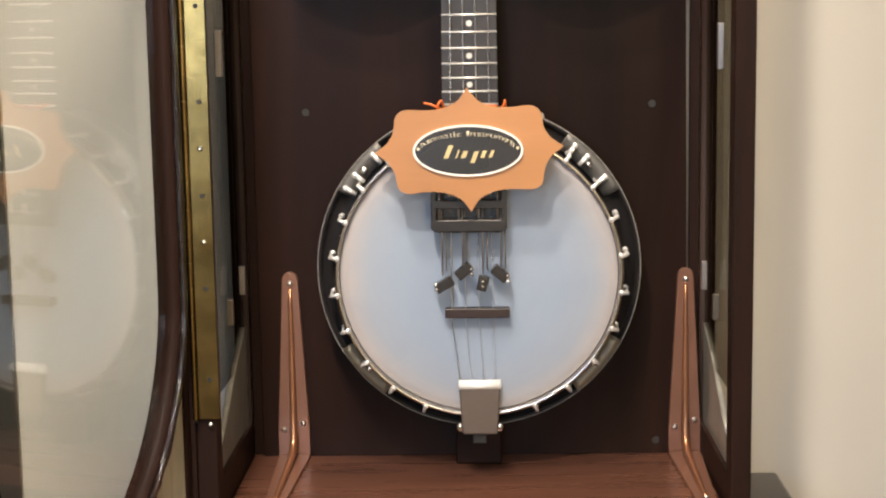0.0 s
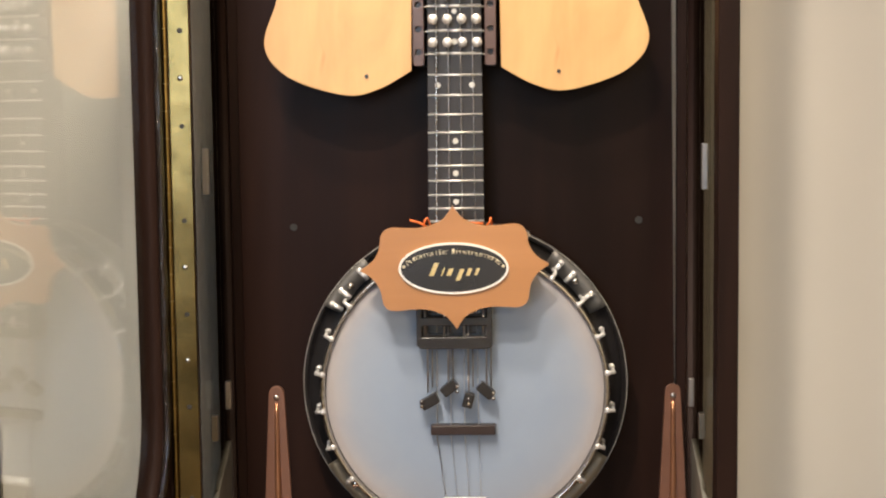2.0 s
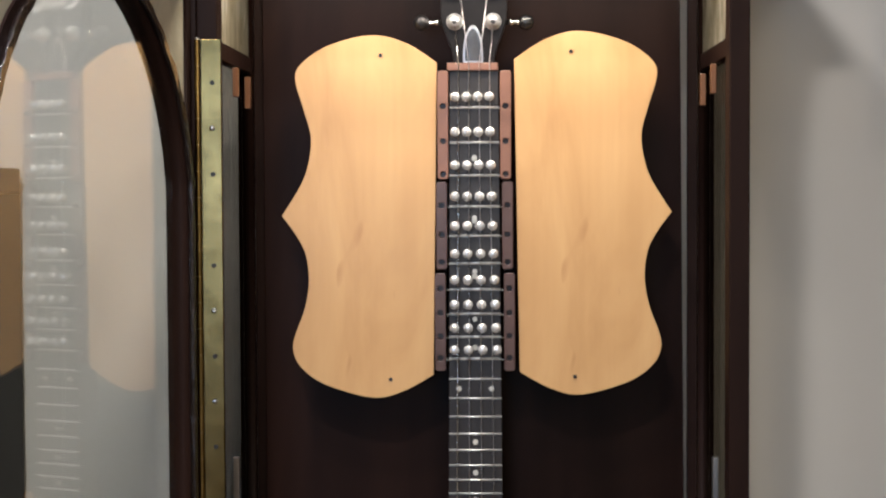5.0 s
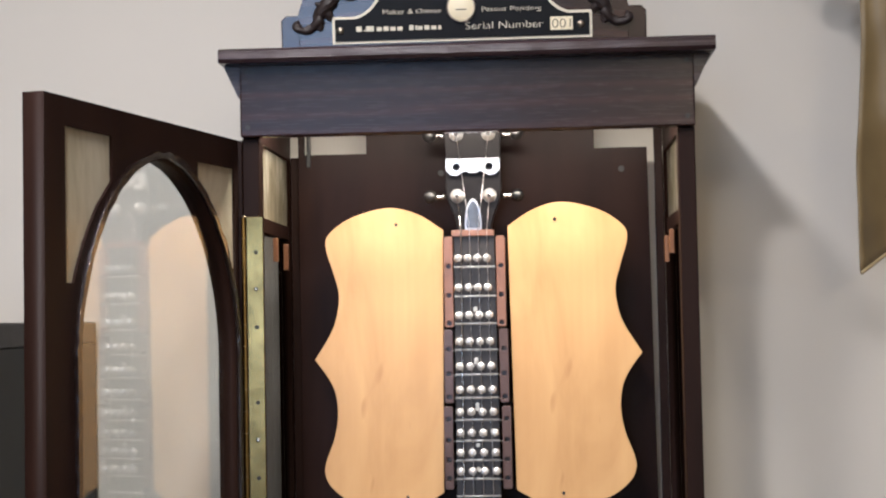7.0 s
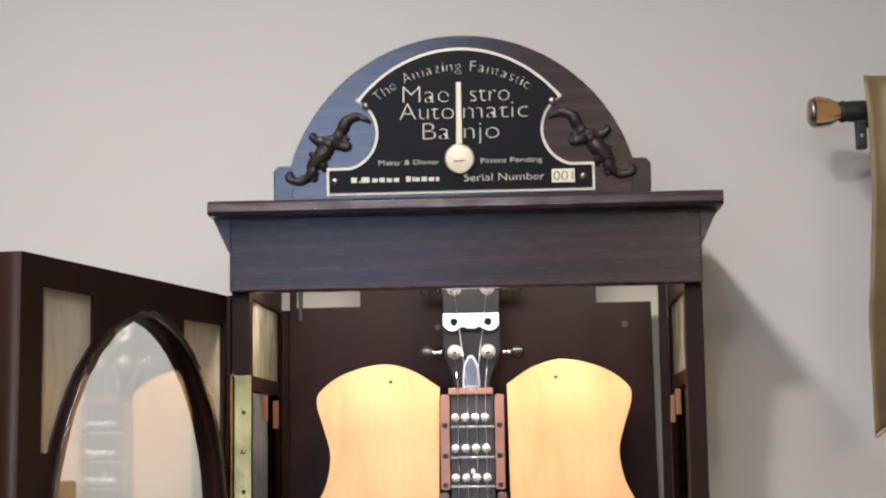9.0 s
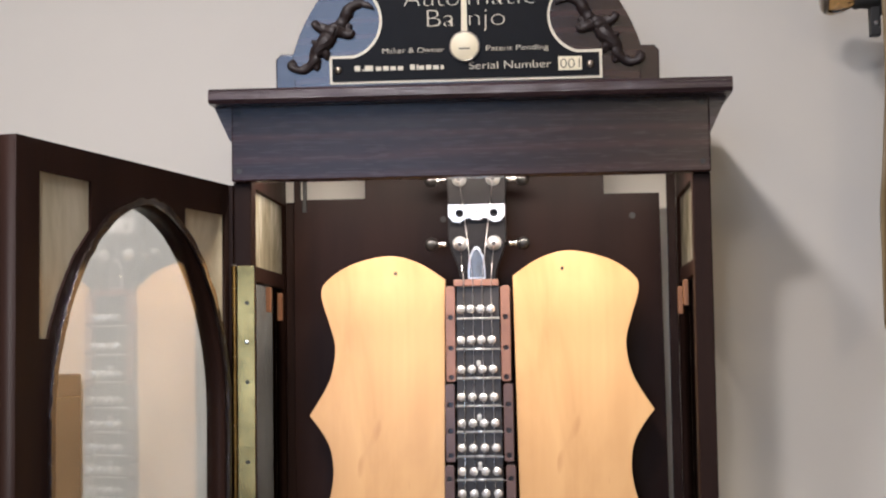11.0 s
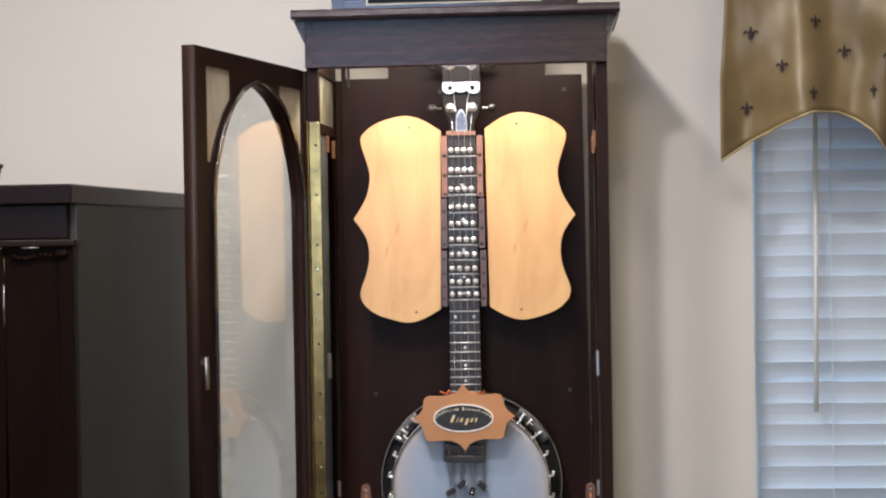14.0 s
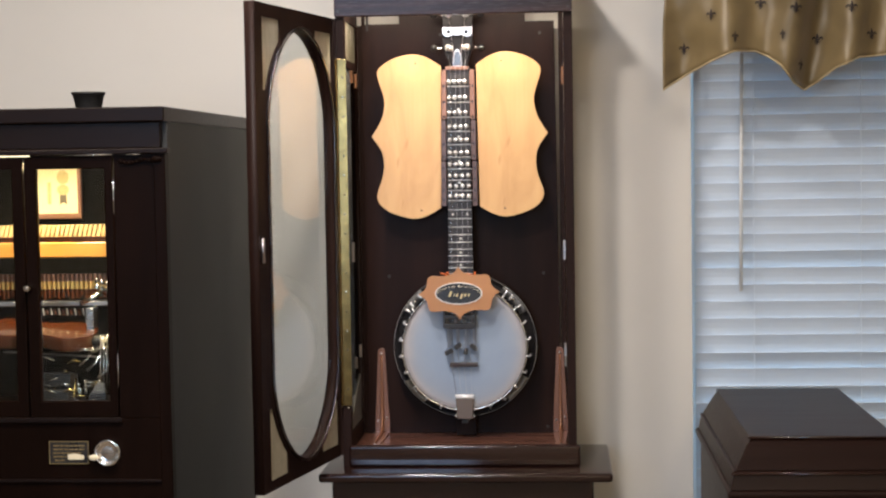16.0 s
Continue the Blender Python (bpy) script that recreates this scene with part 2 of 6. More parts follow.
CARPET = plain("brown_carpet", (0.15, 0.115, 0.08), 0.95, 0, 0, 0.2, 60, 0.4)
# Slat white with daylight's blue cast mixed into the colour.
BLIND_WHITE = plain("daylit_blind_slat", (0.61, 0.68, 0.76), 0.4, 0, 0.1, 0.04, 20, 0.02)
WAND = plain("clear_wand_plastic", (0.72, 0.72, 0.70), 0.3, 0, 0.2, 0.05, 40)
SHEET = thin_glass("window_sheet_glass")
DOOR_GLASS = thin_glass("door_sheet_glass", (0.98, 1.0, 0.99), 0.15)
# Grey tint dims the lamplight and the wall seen through the side glass.
SIDE_GLASS = thin_glass("side_sheet_glass", (0.62, 0.61, 0.58), 0.10)


def pearl_glass(name, stops):
    """Wispy cream art glass of the spandrels."""
    mat, nt, b = material(name, (0.6, 0.55, 0.42), 0.28, 0, 0.3)
    w = noise_tex(nt, coords(nt, (1, 1, 0.45), "Object", (0.4, 0.3, 0)), 14, 5, 0.6, 2.2)
    nt.links.new(ramp(nt, w, stops), b.inputs["Base Color"])
    b.inputs["Transmission Weight"].default_value = 0.25
    relief(nt, b, w, 0.25, 0.002)
    return mat


PEARL = pearl_glass("wispy_cream_glass", [(0.3, (0.38, 0.335, 0.225)), (0.5, (0.50, 0.45, 0.325)), (0.72, (0.62, 0.57, 0.44))])

GREY_PEARL = pearl_glass("wispy_grey_glass", [(0.3, (0.17, 0.165, 0.145)), (0.5, (0.25, 0.245, 0.22)), (0.72, (0.34, 0.335, 0.30))])


def lit_pearl():
    """The same art glass, let through by the lamp, with the lamp's brightness put into its colour."""
    mat = pearl_glass("lit_wispy_glass", [(0.36, (0.22, 0.19, 0.12)), (0.5, (0.52, 0.48, 0.36)), (0.62, (0.86, 0.83, 0.72))])
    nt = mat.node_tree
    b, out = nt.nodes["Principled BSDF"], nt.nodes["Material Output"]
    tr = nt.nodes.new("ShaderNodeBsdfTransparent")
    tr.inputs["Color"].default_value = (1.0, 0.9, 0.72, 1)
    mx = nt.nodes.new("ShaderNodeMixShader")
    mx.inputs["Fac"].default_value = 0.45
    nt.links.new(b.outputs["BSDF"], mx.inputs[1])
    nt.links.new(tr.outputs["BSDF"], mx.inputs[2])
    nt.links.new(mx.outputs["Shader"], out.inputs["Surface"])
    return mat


LIT_PEARL = lit_pearl()


def fascia_wood(name, gloss, lo=0.16, hi=0.28):
    """Dark stained board with flat-sawn cathedral figure along its length."""
    mat, nt, b = material(name, (0.03, 0.02, 0.02), 0.36, 0, 0.0)
    b.inputs["Specular IOR Level"].default_value = gloss
    w = nt.nodes.new("ShaderNodeTexWave")
    w.wave_type, w.rings_direction = "RINGS", "SPHERICAL"
    w.inputs["Scale"].default_value = 1.3
    w.inputs["Distortion"].default_value = 5.0
    w.inputs["Detail"].default_value = 3
    w.inputs["Detail Scale"].default_value = 1.6
    nt.links.new(coords(nt, (1.1, 6, 11)), w.inputs["Vector"])
    fine = noise_tex(nt, coords(nt, (6, 90, 90)), 4.0, 5)
    rings = ramp(nt, w.outputs["Fac"], [(0.1, (0.016, 0.0070, 0.0066)), (0.75, (0.023, 0.0100, 0.0095)), (0.97, (0.036, 0.0165, 0.0158))])
    grain = ramp(nt, fine, [(0.35, (0.015, 0.0070, 0.0072)), (0.75, (0.021, 0.0096, 0.0098))])
    nt.links.new(mix(nt, 0.2, rings, grain), b.inputs["Base Color"])
    rough_from(nt, b, fine, lo, hi)
    relief(nt, b, fine, 0.02, 0.001)
    return mat


FASCIA_WOOD = fascia_wood("figured_dark_board", 0.30, 0.24, 0.30)
CREST_WOOD = fascia_wood("polished_crest_board", 0.5, 0.13, 0.20)


def satin():
    mat, nt, b = material("gold_satin", (0.4, 0.28, 0.12), 0.44)
    v = coords(nt)
    fine = noise_tex(nt, coords(nt, (240, 240, 40)), 4, 2)
    big = noise_tex(nt, v, 7, 3)
    nt.links.new(ramp(nt, big, [(0.3, (0.14, 0.098, 0.040)), (0.7, (0.225, 0.16, 0.068))]), b.inputs["Base Color"])
    b.inputs["Sheen Weight"].default_value = 0.15
    b.inputs["Metallic"].default_value = 0.06
    relief(nt, b, fine, 0.15, 0.0006)
    return mat


SATIN = satin()
PIPING = plain("pale_gold_piping", (0.42, 0.33, 0.18), 0.5, 0.1, 0, 0.12, 90)
THREAD = plain("dark_embroidery", (0.025, 0.016, 0.012), 0.8, 0, 0, 0.2, 200, 0.3)

# ---- building helpers ----
def link(name, bm, mat, parent=None, label="", smooth=False):
    me = bpy.data.meshes.new(name)
    bm.normal_update()
    bm.to_mesh(me)
    bm.free()
    me.materials.append(mat)
    if smooth:
        me.shade_smooth()
    ob = new(name, me)
    if parent:
        ob.parent = parent
    if label:
        ob["label"] = label
    return ob


def part(name, bm, mat, parent, label="", smooth=False):
    return link(name, bm, mat, parent, label, smooth)


def thing(name, at=(0, 0, 0), label="", category="", group="", kind=""):
    ob = new(name)
    ob.matrix_world = Matrix.Translation(at)
    return tagged(ob, label, category, group, kind)


def box(x0, x1, y0, y1, z0, z1, bevel=0.0, bm=None, seg=2):
    own = bmesh.new()
    bmesh.ops.create_cube(own, size=1)
    for v in own.verts:
        v.co = ((x0 + x1) / 2 + v.co.x * (x1 - x0), (y0 + y1) / 2 + v.co.y * (y1 - y0), (z0 + z1) / 2 + v.co.z * (z1 - z0))
    if bevel:
        bmesh.ops.bevel(own, geom=own.edges[:], offset=bevel, segments=seg, profile=0.5, affect="EDGES")
    return join(own, bm)


def join(own, bm):
    if bm is None:
        return own
    me = bpy.data.meshes.new("t")
    own.to_mesh(me)
    own.free()
    bm.from_mesh(me)
    bpy.data.meshes.remove(me)
    return bm


def rod(a, b, r, bm=None, seg=12, r2=None):
    a, b = Vector(a), Vector(b)
    own = bmesh.new()
    m = Matrix.Translation((a + b) / 2) @ (b - a).to_track_quat("Z", "Y").to_matrix().to_4x4()
    bmesh.ops.create_cone(own, cap_ends=True, segments=seg, radius1=r, radius2=r if r2 is None else r2, depth=(b - a).length, matrix=m)
    return join(own, bm)


def ball(c, r, bm=None, scale=(1, 1, 1), seg=12, turn=None):
    own = bmesh.new()
    m = Matrix.Translation(c) @ (turn or Matrix()) @ Matrix.Diagonal((*scale, 1))
    bmesh.ops.create_uvsphere(own, u_segments=seg, v_segments=max(6, seg * 2 // 3), radius=r, matrix=m)
    return join(own, bm)


def lathe(profile, center, axis="Y", seg=48, bm=None):
    """Turn (radius, along) pairs round an axis through center."""
    own = bmesh.new()
    rings = []
    for r, h in profile:
        ring = []
        for i in range(seg):
            a = 2 * math.pi * i / seg
            c, s = r * math.cos(a), r * math.sin(a)
            p = {"Y": (c, h, s), "Z": (c, s, h), "X": (h, c, s)}[axis]
            ring.append(own.verts.new(Vector(center) + Vector(p)))
        rings.append(ring)
    for q, w in zip(rings, rings[1:]):
        for i in range(seg):
            own.faces.new((q[i], q[(i + 1) % seg], w[(i + 1) % seg], w[i]))
    bmesh.ops.remove_doubles(own, verts=own.verts[:], dist=1e-6)
    bmesh.ops.recalc_face_normals(own, faces=own.faces[:])
    return join(own, bm)


def plate(loops, y0, y1, bevel=0.0, m=None):
    """A flat board in the x-z plane between y0 and y1 (y0 is the front): the first loop is the outline, the others are holes."""
    cu = bpy.data.curves.new("t", "CURVE")
    cu.dimensions, cu.fill_mode, cu.extrude = "2D", "BOTH", (y1 - y0) / 2
    for loop in loops:
        sp = cu.splines.new("POLY")
        sp.points.add(len(loop) - 1)
        for p, (x, z) in zip(sp.points, loop):
            p.co = (x, z, 0, 1)
        sp.use_cyclic_u = True
    ob = bpy.data.objects.new("t", cu)
    me = bpy.data.meshes.new_from_object(ob)
    bm = bmesh.new()
    bm.from_mesh(me)
    bpy.data.objects.remove(ob)
    bpy.data.curves.remove(cu)
    bpy.data.meshes.remove(me)
    bmesh.ops.remove_doubles(bm, verts=bm.verts[:], dist=1e-6)
    if bevel:
        bm.normal_update()
        rim = [e for e in bm.edges if len(e.link_faces) == 2 and e.calc_face_angle(0) > 1.2 and abs(e.verts[0].co.z - e.verts[1].co.z) < 1e-7]
        bmesh.ops.bevel(bm, geom=rim, offset=bevel, segments=2, profile=0.5, affect="EDGES", clamp_overlap=True)
    bmesh.ops.transform(bm, matrix=(m or Matrix()) @ Matrix.Translation((0, (y0 + y1) / 2, 0)) @ pose(0, 0, 0, 90), verts=bm.verts[:])
    return bm


def spline(points, n=8, closed=True):
    """A smooth curve through a few control points (Catmull-Rom)."""
    out, k = [], len(points)
    for i in range(k if closed else k - 1):
        p = [Vector(points[(i + j) % k]) if closed else Vector(points[min(max(i + j, 0), k - 1)]) for j in (-1, 0, 1, 2)]
        for s in range(n):
            t = s / n
            out.append(0.5 * (2 * p[1] + (p[2] - p[0]) * t + (2 * p[0] - 5 * p[1] + 4 * p[2] - p[3]) * t * t + (3 * p[1] - p[0] - 3 * p[2] + p[3]) * t ** 3))
    if not closed:
        out.append(Vector(points[-1]))
    return out


def tube(points, radii, bm=None, seg=8):
    """A tapering tube along points."""
    own = bmesh.new()
    rings = []
    for i, p in enumerate(points):
        d = (Vector(points[min(i + 1, len(points) - 1)]) - Vector(points[max(i - 1, 0)])).normalized()
        q = d.to_track_quat("Z", "Y")
        rings.append([own.verts.new(Vector(p) + q @ Vector((radii[i] * math.cos(2 * math.pi * k / seg), radii[i] * math.sin(2 * math.pi * k / seg), 0))) for k in range(seg)])
    for a, b in zip(rings, rings[1:]):
        for k in range(seg):
            own.faces.new((a[k], a[(k + 1) % seg], b[(k + 1) % seg], b[k]))
    own.faces.new(rings[0][::-1])
    own.faces.new(rings[-1])
    return join(own, bm)


def oval(cx, cz, rx, rz, n=48, power=2.0):
    out = []
    for i in range(n):
        a = 2 * math.pi * i / n
        c, s = math.cos(a), math.sin(a)
        out.append((cx + rx * math.copysign(abs(c) ** (2 / power), c), cz + rz * math.copysign(abs(s) ** (2 / power), s)))
    return out


def rect(x0, x1, z0, z1):
    return [(x0, z0), (x1, z0), (x1, z1), (x0, z1)]


def letters(text, width, height, thick=0.0004):
    """Text as a mesh in the x-z plane, centred, scaled to a width and cap height."""
    cu = bpy.data.curves.new("t", "FONT")
    cu.offset = -0.028 if height > 0.012 else -0.014
    cu.body, cu.extrude, cu.align_x, cu.align_y = text, 0.0, "LEFT", "BOTTOM_BASELINE"
    ob = bpy.data.objects.new("t", cu)
    me = bpy.data.meshes.new_from_object(ob)
    bm = bmesh.new()
    bm.from_mesh(me)
    bpy.data.objects.remove(ob)
    bpy.data.curves.remove(cu)
    bpy.data.meshes.remove(me)
    xs = [v.co.x for v in bm.verts]
    lo, hi = min(xs), max(xs)
    for v in bm.verts:
        v.co = ((v.co.x - (lo + hi) / 2) / (hi - lo) * width, 0, v.co.y / 0.73 * height)
    return bm


# ---- room ----
WALL_Y = 0.10
WX0, WX1, WZ0, WZ1 = 0.553, 1.50, 0.55, 2.02   # window opening
wall_bm = plate([rect(-4.6, 4.8, 0, 2.72), rect(WX0, WX1, WZ0, WZ1)], WALL_Y, WALL_Y + 0.16)
tagged(link("wall_north", wall_bm, PAINT), "greige painted wall behind the music cabinets", "wall", kind="structure")
# Side walls out of view, set wide so that less light bounces back.
tagged(link("wall_west", box(-4.72, -4.6, -6.12, 0.26, 0, 2.72), PAINT), "greige painted side wall", "wall", kind="structure")
tagged(link("wall_east", box(4.8, 4.92, -6.12, 0.26, 0, 2.72), PAINT), "greige painted side wall", "wall", kind="structure")
tagged(link("wall_south", plate([rect(-4.6, 4.8, 0, 2.72), rect(-1.62, -0.28, 1.08, 2.62)], -6.12, -6.0), PAINT), "greige painted wall opposite the cabinets", "wall", kind="structure")
# Floor out of view, its colour darkened to cut bounced light.
tagged(link("floor", box(-4.72, 4.92, -6.12, 0.26, -0.1, 0), CARPET), "brown carpeted floor", "floor", kind="structure")
tagged(link("ceiling", box(-4.72, 4.92, -6.12, 0.26, 2.72, 2.82), CEILING_PAINT), "off-white painted ceiling", "ceiling", kind="structure")


# ---- banjo cabinet ----
cabinet = thing("display_cabinet", (0, 0, 0), "dark-stained wooden display cabinet with open glazed door and lit interior", "cabinet")
BX, FY = 0.267, -0.19          # half width, front of the posts
SILL, TOP = 0.84, 1.826        # inner floor, underside of the fascia


def side_wall(sign):
    """A glazed side: framed opening with pearl spandrels at its ends and clear glass between."""
    name = "side_frame"
    loops = [rect(-0.19, 0.05, 0.80, 1.915)]
    turn = Matrix.Rotation(radians(90), 4, "Z")
    hole = rect(-0.160, 0.044, 0.875, 1.822)
    bm = plate(loops + [hole], -0.009, 0.009, 0.001, Matrix.Translation((sign * 0.257, 0, 0)) @ turn)
    frame_ob = part(name, bm, MAHOGANY, cabinet)
    at = Matrix.Translation((sign * 0.256, 0, 0)) @ turn
    part("upper_inlay_panel", plate([rect(-0.161, 0.045, 1.734, 1.823)], -0.003, 0.003, 0, at), LIT_PEARL, cabinet, "wispy cream glass panel")
    low = [(-0.161, 0.874), (0.041, 0.874), (0.041, 0.985), (-0.03, 0.955), (-0.09, 0.92), (-0.161, 0.885)]
    part("lower_inlay_panel", plate([low], -0.003, 0.003, 0, at), GREY_PEARL, cabinet, "wispy greyish glass panel with a curved top")
    part("side_glass", plate([rect(-0.161, 0.045, 0.95, 1.72)], -0.0015, 0.0015, 0, at), SIDE_GLASS, cabinet, "glass pane, tinted to dim what shows through")
    for z0, z1 in ((1.716, 1.734), ):
        part("cross_rail", plate([rect(-0.161, 0.041, z0, z1)], -0.006, 0.006, 0.001, at), MAHOGANY, cabinet)
    return frame_ob


for s in (-1, 1):
    side_wall(s)
    x0, x1 = sorted((s * 0.247, s * BX))
    part("front_post", box(x0, x1, FY - 0.004, FY + 0.02, 0.80, TOP, 0.0015), MAHOGANY, cabinet)

board = [(-0.235, SILL), (0.2345, SILL), (0.226, 1.828), (0.157, 1.828), (0.157, 1.90), (-0.144, 1.90), (-0.144, 1.828), (-0.2275, 1.828), (-0.2275, 1.90), (-0.235, 1.90)]
part("back_board", plate([board], 0.032, 0.046, 0.0005), BACK_WOOD, cabinet, "dark brown stained back board with notched corners")
part("hanger_strip", box(-0.2235, -0.2185, 0.030, 0.036, 1.812, 1.90, 0.0005), MATT_BLACK, cabinet, "short dark hanging strip")
part("back_stile", box(0.236, 0.247, 0.042, 0.05, SILL, 1.90, 0.001), MAHOGANY, cabinet)
part("back_stile", box(-0.247, -0.236, 0.042, 0.05, SILL, 1.826, 0.001), MAHOGANY, cabinet)
part("cabinet_floor", box(-0.246, 0.246, -0.186, 0.05, 0.815, SILL, 0.001), FLOOR_WOOD, cabinet, "reddish-brown stained cabinet floor board")
part("sill_rail", box(-0.252, 0.275, -0.206, -0.187, 0.803, 0.852, 0.006, None, 8), SILL_WOOD, cabinet, "glossy dark front rail", True)
part("fascia", box(-BX, BX, -0.206, -0.186, TOP, 1.916, 0.002), FASCIA_WOOD, cabinet, "dark wooden fascia board with visible grain")
part("roof_board", box(-0.246, 0.246, -0.186, 0.05, 1.895, 1.914), MAHOGANY_X, cabinet)


def cornice():
    """Top slab with a worn, rippled front edge and sloping pieces under its ends."""
    own = bmesh.new()
    n = 90
    prof = [(-0.2365, 1.9095), (-0.2400, 1.9135), (-0.2395, 1.9225), (-0.2350, 1.9260)]
    rows = []
    for i in range(n + 1):
        x = -0.286 + 0.575 * i / n
        w = 0.0008 * noise.noise((x * 22, 0, 0)) + 0.0002 * noise.noise((x * 130, 3, 0))
        rows.append([own.verts.new((x, y + w * k, z + w * 0.5)) for k, (y, z) in zip((0.6, 1.6, 1.3, 0.4), prof)] + [own.verts.new((x, 0.055, 1.926)), own.verts.new((x, 0.055, 1.9095))])
    for a, b in zip(rows, rows[1:]):
        for k in range(6):
            own.faces.new((a[k], b[k], b[(k + 1) % 6], a[(k + 1) % 6]))
    own.faces.new(rows[0])
    own.faces.new(rows[-1][::-1])
    for s in (-1, 1):
        v = [own.verts.new((s * (BX + dx) , y, z)) for y in (-0.205, 0.05) for dx, z in ((-0.004, 1.872), (0.0015, 1.872), (0.019, 1.910), (-0.004, 1.910))]
        for f in ((0, 1, 2, 3), (7, 6, 5, 4), (0, 4, 5, 1), (1, 5, 6, 2), (2, 6, 7, 3), (3, 7, 4, 0)):
            own.faces.new([v[k] for k in f])
    bmesh.ops.recalc_face_normals(own, faces=own.faces[:])
    return own


part("cornice", cornice(), WORN_EDGE, cabinet, "dark moulded cornice board")
part("base_top", box(-0.312, 0.345, -0.285, 0.085, 0.782, 0.8025, 0.007, None, 8), SILL_WOOD, cabinet, "glossy dark base slab", True)
part("base_body", box(-0.285, 0.303, -0.255, 0.08, 0.0, 0.782, 0.003), SILL_WOOD, cabinet, "glossy dark cabinet base")

# The open door: hinged at the left post, swung out past square.
DOOR_TURN, DOOR_W, DOOR_H, DOOR_Z = 12.6, 0.44, 0.995, 0.828
door_m = Matrix.Translation((-0.2785, -0.2, DOOR_Z)) @ Matrix.Rotation(radians(-90 - DOOR_TURN), 4, "Z")
DA, DH = 0.1842, 0.205          # half width of the light, height of its arched ends
dcx, DZ0, DZ1, ARCH = 0.1963, 0.035, 0.953, 1.86


def rough_edge(loop, amp, seed):
    rnd = random.Random(seed)
    return [(x + rnd.uniform(-amp, amp), z + rnd.uniform(-amp, amp)) for x, z in loop]


def arched(grow, n=28):
    """The door's light: straight sides and slightly pointed arches at both ends."""
    def bow(v):
        return math.copysign(abs(v) ** (2 / ARCH), v)

    out = []
    for i in range(n + 1):
        a = math.pi * i / n
        out.append((dcx + (DA + grow) * bow(math.cos(a)), DZ1 - DH + (DH + grow) * bow(math.sin(a))))
    for i in range(n + 1):
        a = math.pi + math.pi * i / n
        out.append((dcx + (DA + grow) * bow(math.cos(a)), DZ0 + DH + (DH + grow) * bow(math.sin(a))))
    return out


def carved(grow, amp, seed):
    """The arched outline with the uneven edge left by a carving chisel."""
    out = []
    for x, z in arched(grow, 90):
        g = amp * noise.noise((x * 75, z * 75, seed)) + 0.5 * amp * noise.noise((x * 190, z * 190, seed))
        d = Vector((x - dcx, (z - (DZ0 + DZ1) / 2) * 0.2)).normalized()
        out.append((x + d.x * g, z + d.y * g))
    return out


def spandrel(sx, sz):
    """A corner light between the door's frame and the arch."""
    zc = DZ1 - DH if sz > 0 else DZ0 + DH
    ex, ez, inner, gap, low = (0.1863, DH + 0.007, 0.082, 0.016, 0.050) if sx < 0 else (0.2055, DH + 0.014, 0.107, 0.020, 0.066)
    pts = []
    for i in range(31):
        a = radians(4 + 84 * i / 30)
        x, z = (DA + gap) * math.cos(a) ** (2 / ARCH), (DH + gap * 0.6) * math.sin(a) ** (2 / ARCH)
        if inner < x < ex - 0.001 and low < z < ez - 0.001:
            pts.append((dcx + sx * x, zc + sz * z))
    pts += [(pts[-1][0], zc + sz * ez), (dcx + sx * ex, zc + sz * ez), (dcx + sx * ex, pts[0][1])]
    return rough_edge(pts, 0.0005, 7 + sx + 3 * sz)


SPANS = [spandrel(sx, sz) for sx in (-1, 1) for sz in (-1, 1)]
door = part("door", plate([rect(0, DOOR_W, 0, DOOR_H), arched(0.0)] + SPANS, -0.015, 0.007, 0, door_m), MAHOGANY, cabinet, "open dark wooden door with an arched glass light")
part("light_moulding", plate([carved(0.0085, 0.0036, 3.0), carved(0.0012, 0.0014, 9.0)], 0.0072, 0.0120, 0.0018, door_m), GLOSS_BEAD, door, "glossy dark carved bead round the glass")
pane_m = door_m @ Matrix.Translation((dcx, 0.0020, 0)) @ Matrix.Rotation(radians(1.3), 4, "Z") @ Matrix.Translation((-dcx, 0, 0))   # turned within the door so its reflections fit the camera's view
door_pane = part("door_pane", plate([arched(0.0028)], 0.0, 0.0015, 0, pane_m), DOOR_GLASS, door, "clear reflecting glass")
door_pane.visible_shadow = False
for sp in SPANS:
    part("spandrel_panel", plate([sp], -0.002, 0.004, 0, door_m), PEARL, door, "cream art glass corner panel")
part("door_catch", plate([rect(DOOR_W - 0.024, DOOR_W - 0.014, 0.47, 0.52)], 0.0072, 0.0105, 0.0005, door_m), STEEL, door, "small steel catch plate")

# Filler strip, added to close the see-through gap beside the hinge.
part("gap_filler", box(-0.2765, -0.2672, -0.1975, -0.1890, 0.829, 1.823, 0.0006), MAHOGANY, cabinet, "dark filler strip over the gap behind the hinge")
hinge = part("piano_hinge", box(-0.2645, -0.243, -0.1985, -0.1945, 0.943, 1.732, 0.0005), HINGE_BRASS, cabinet, "long brass piano hinge")
for i in range(31):
    z = 0.943 + i * 0.02545
    part("hinge_knuckle", rod((-0.2655, -0.2, z), (-0.2655, -0.2, z + 0.0251), 0.0032, seg=14), HINGE_BRASS, hinge)
part("hinge_pin", rod((-0.2655, -0.2, 0.940), (-0.2655, -0.2, 1.7335), 0.0022, seg=8), DARK_NICKEL, hinge, smooth=True)
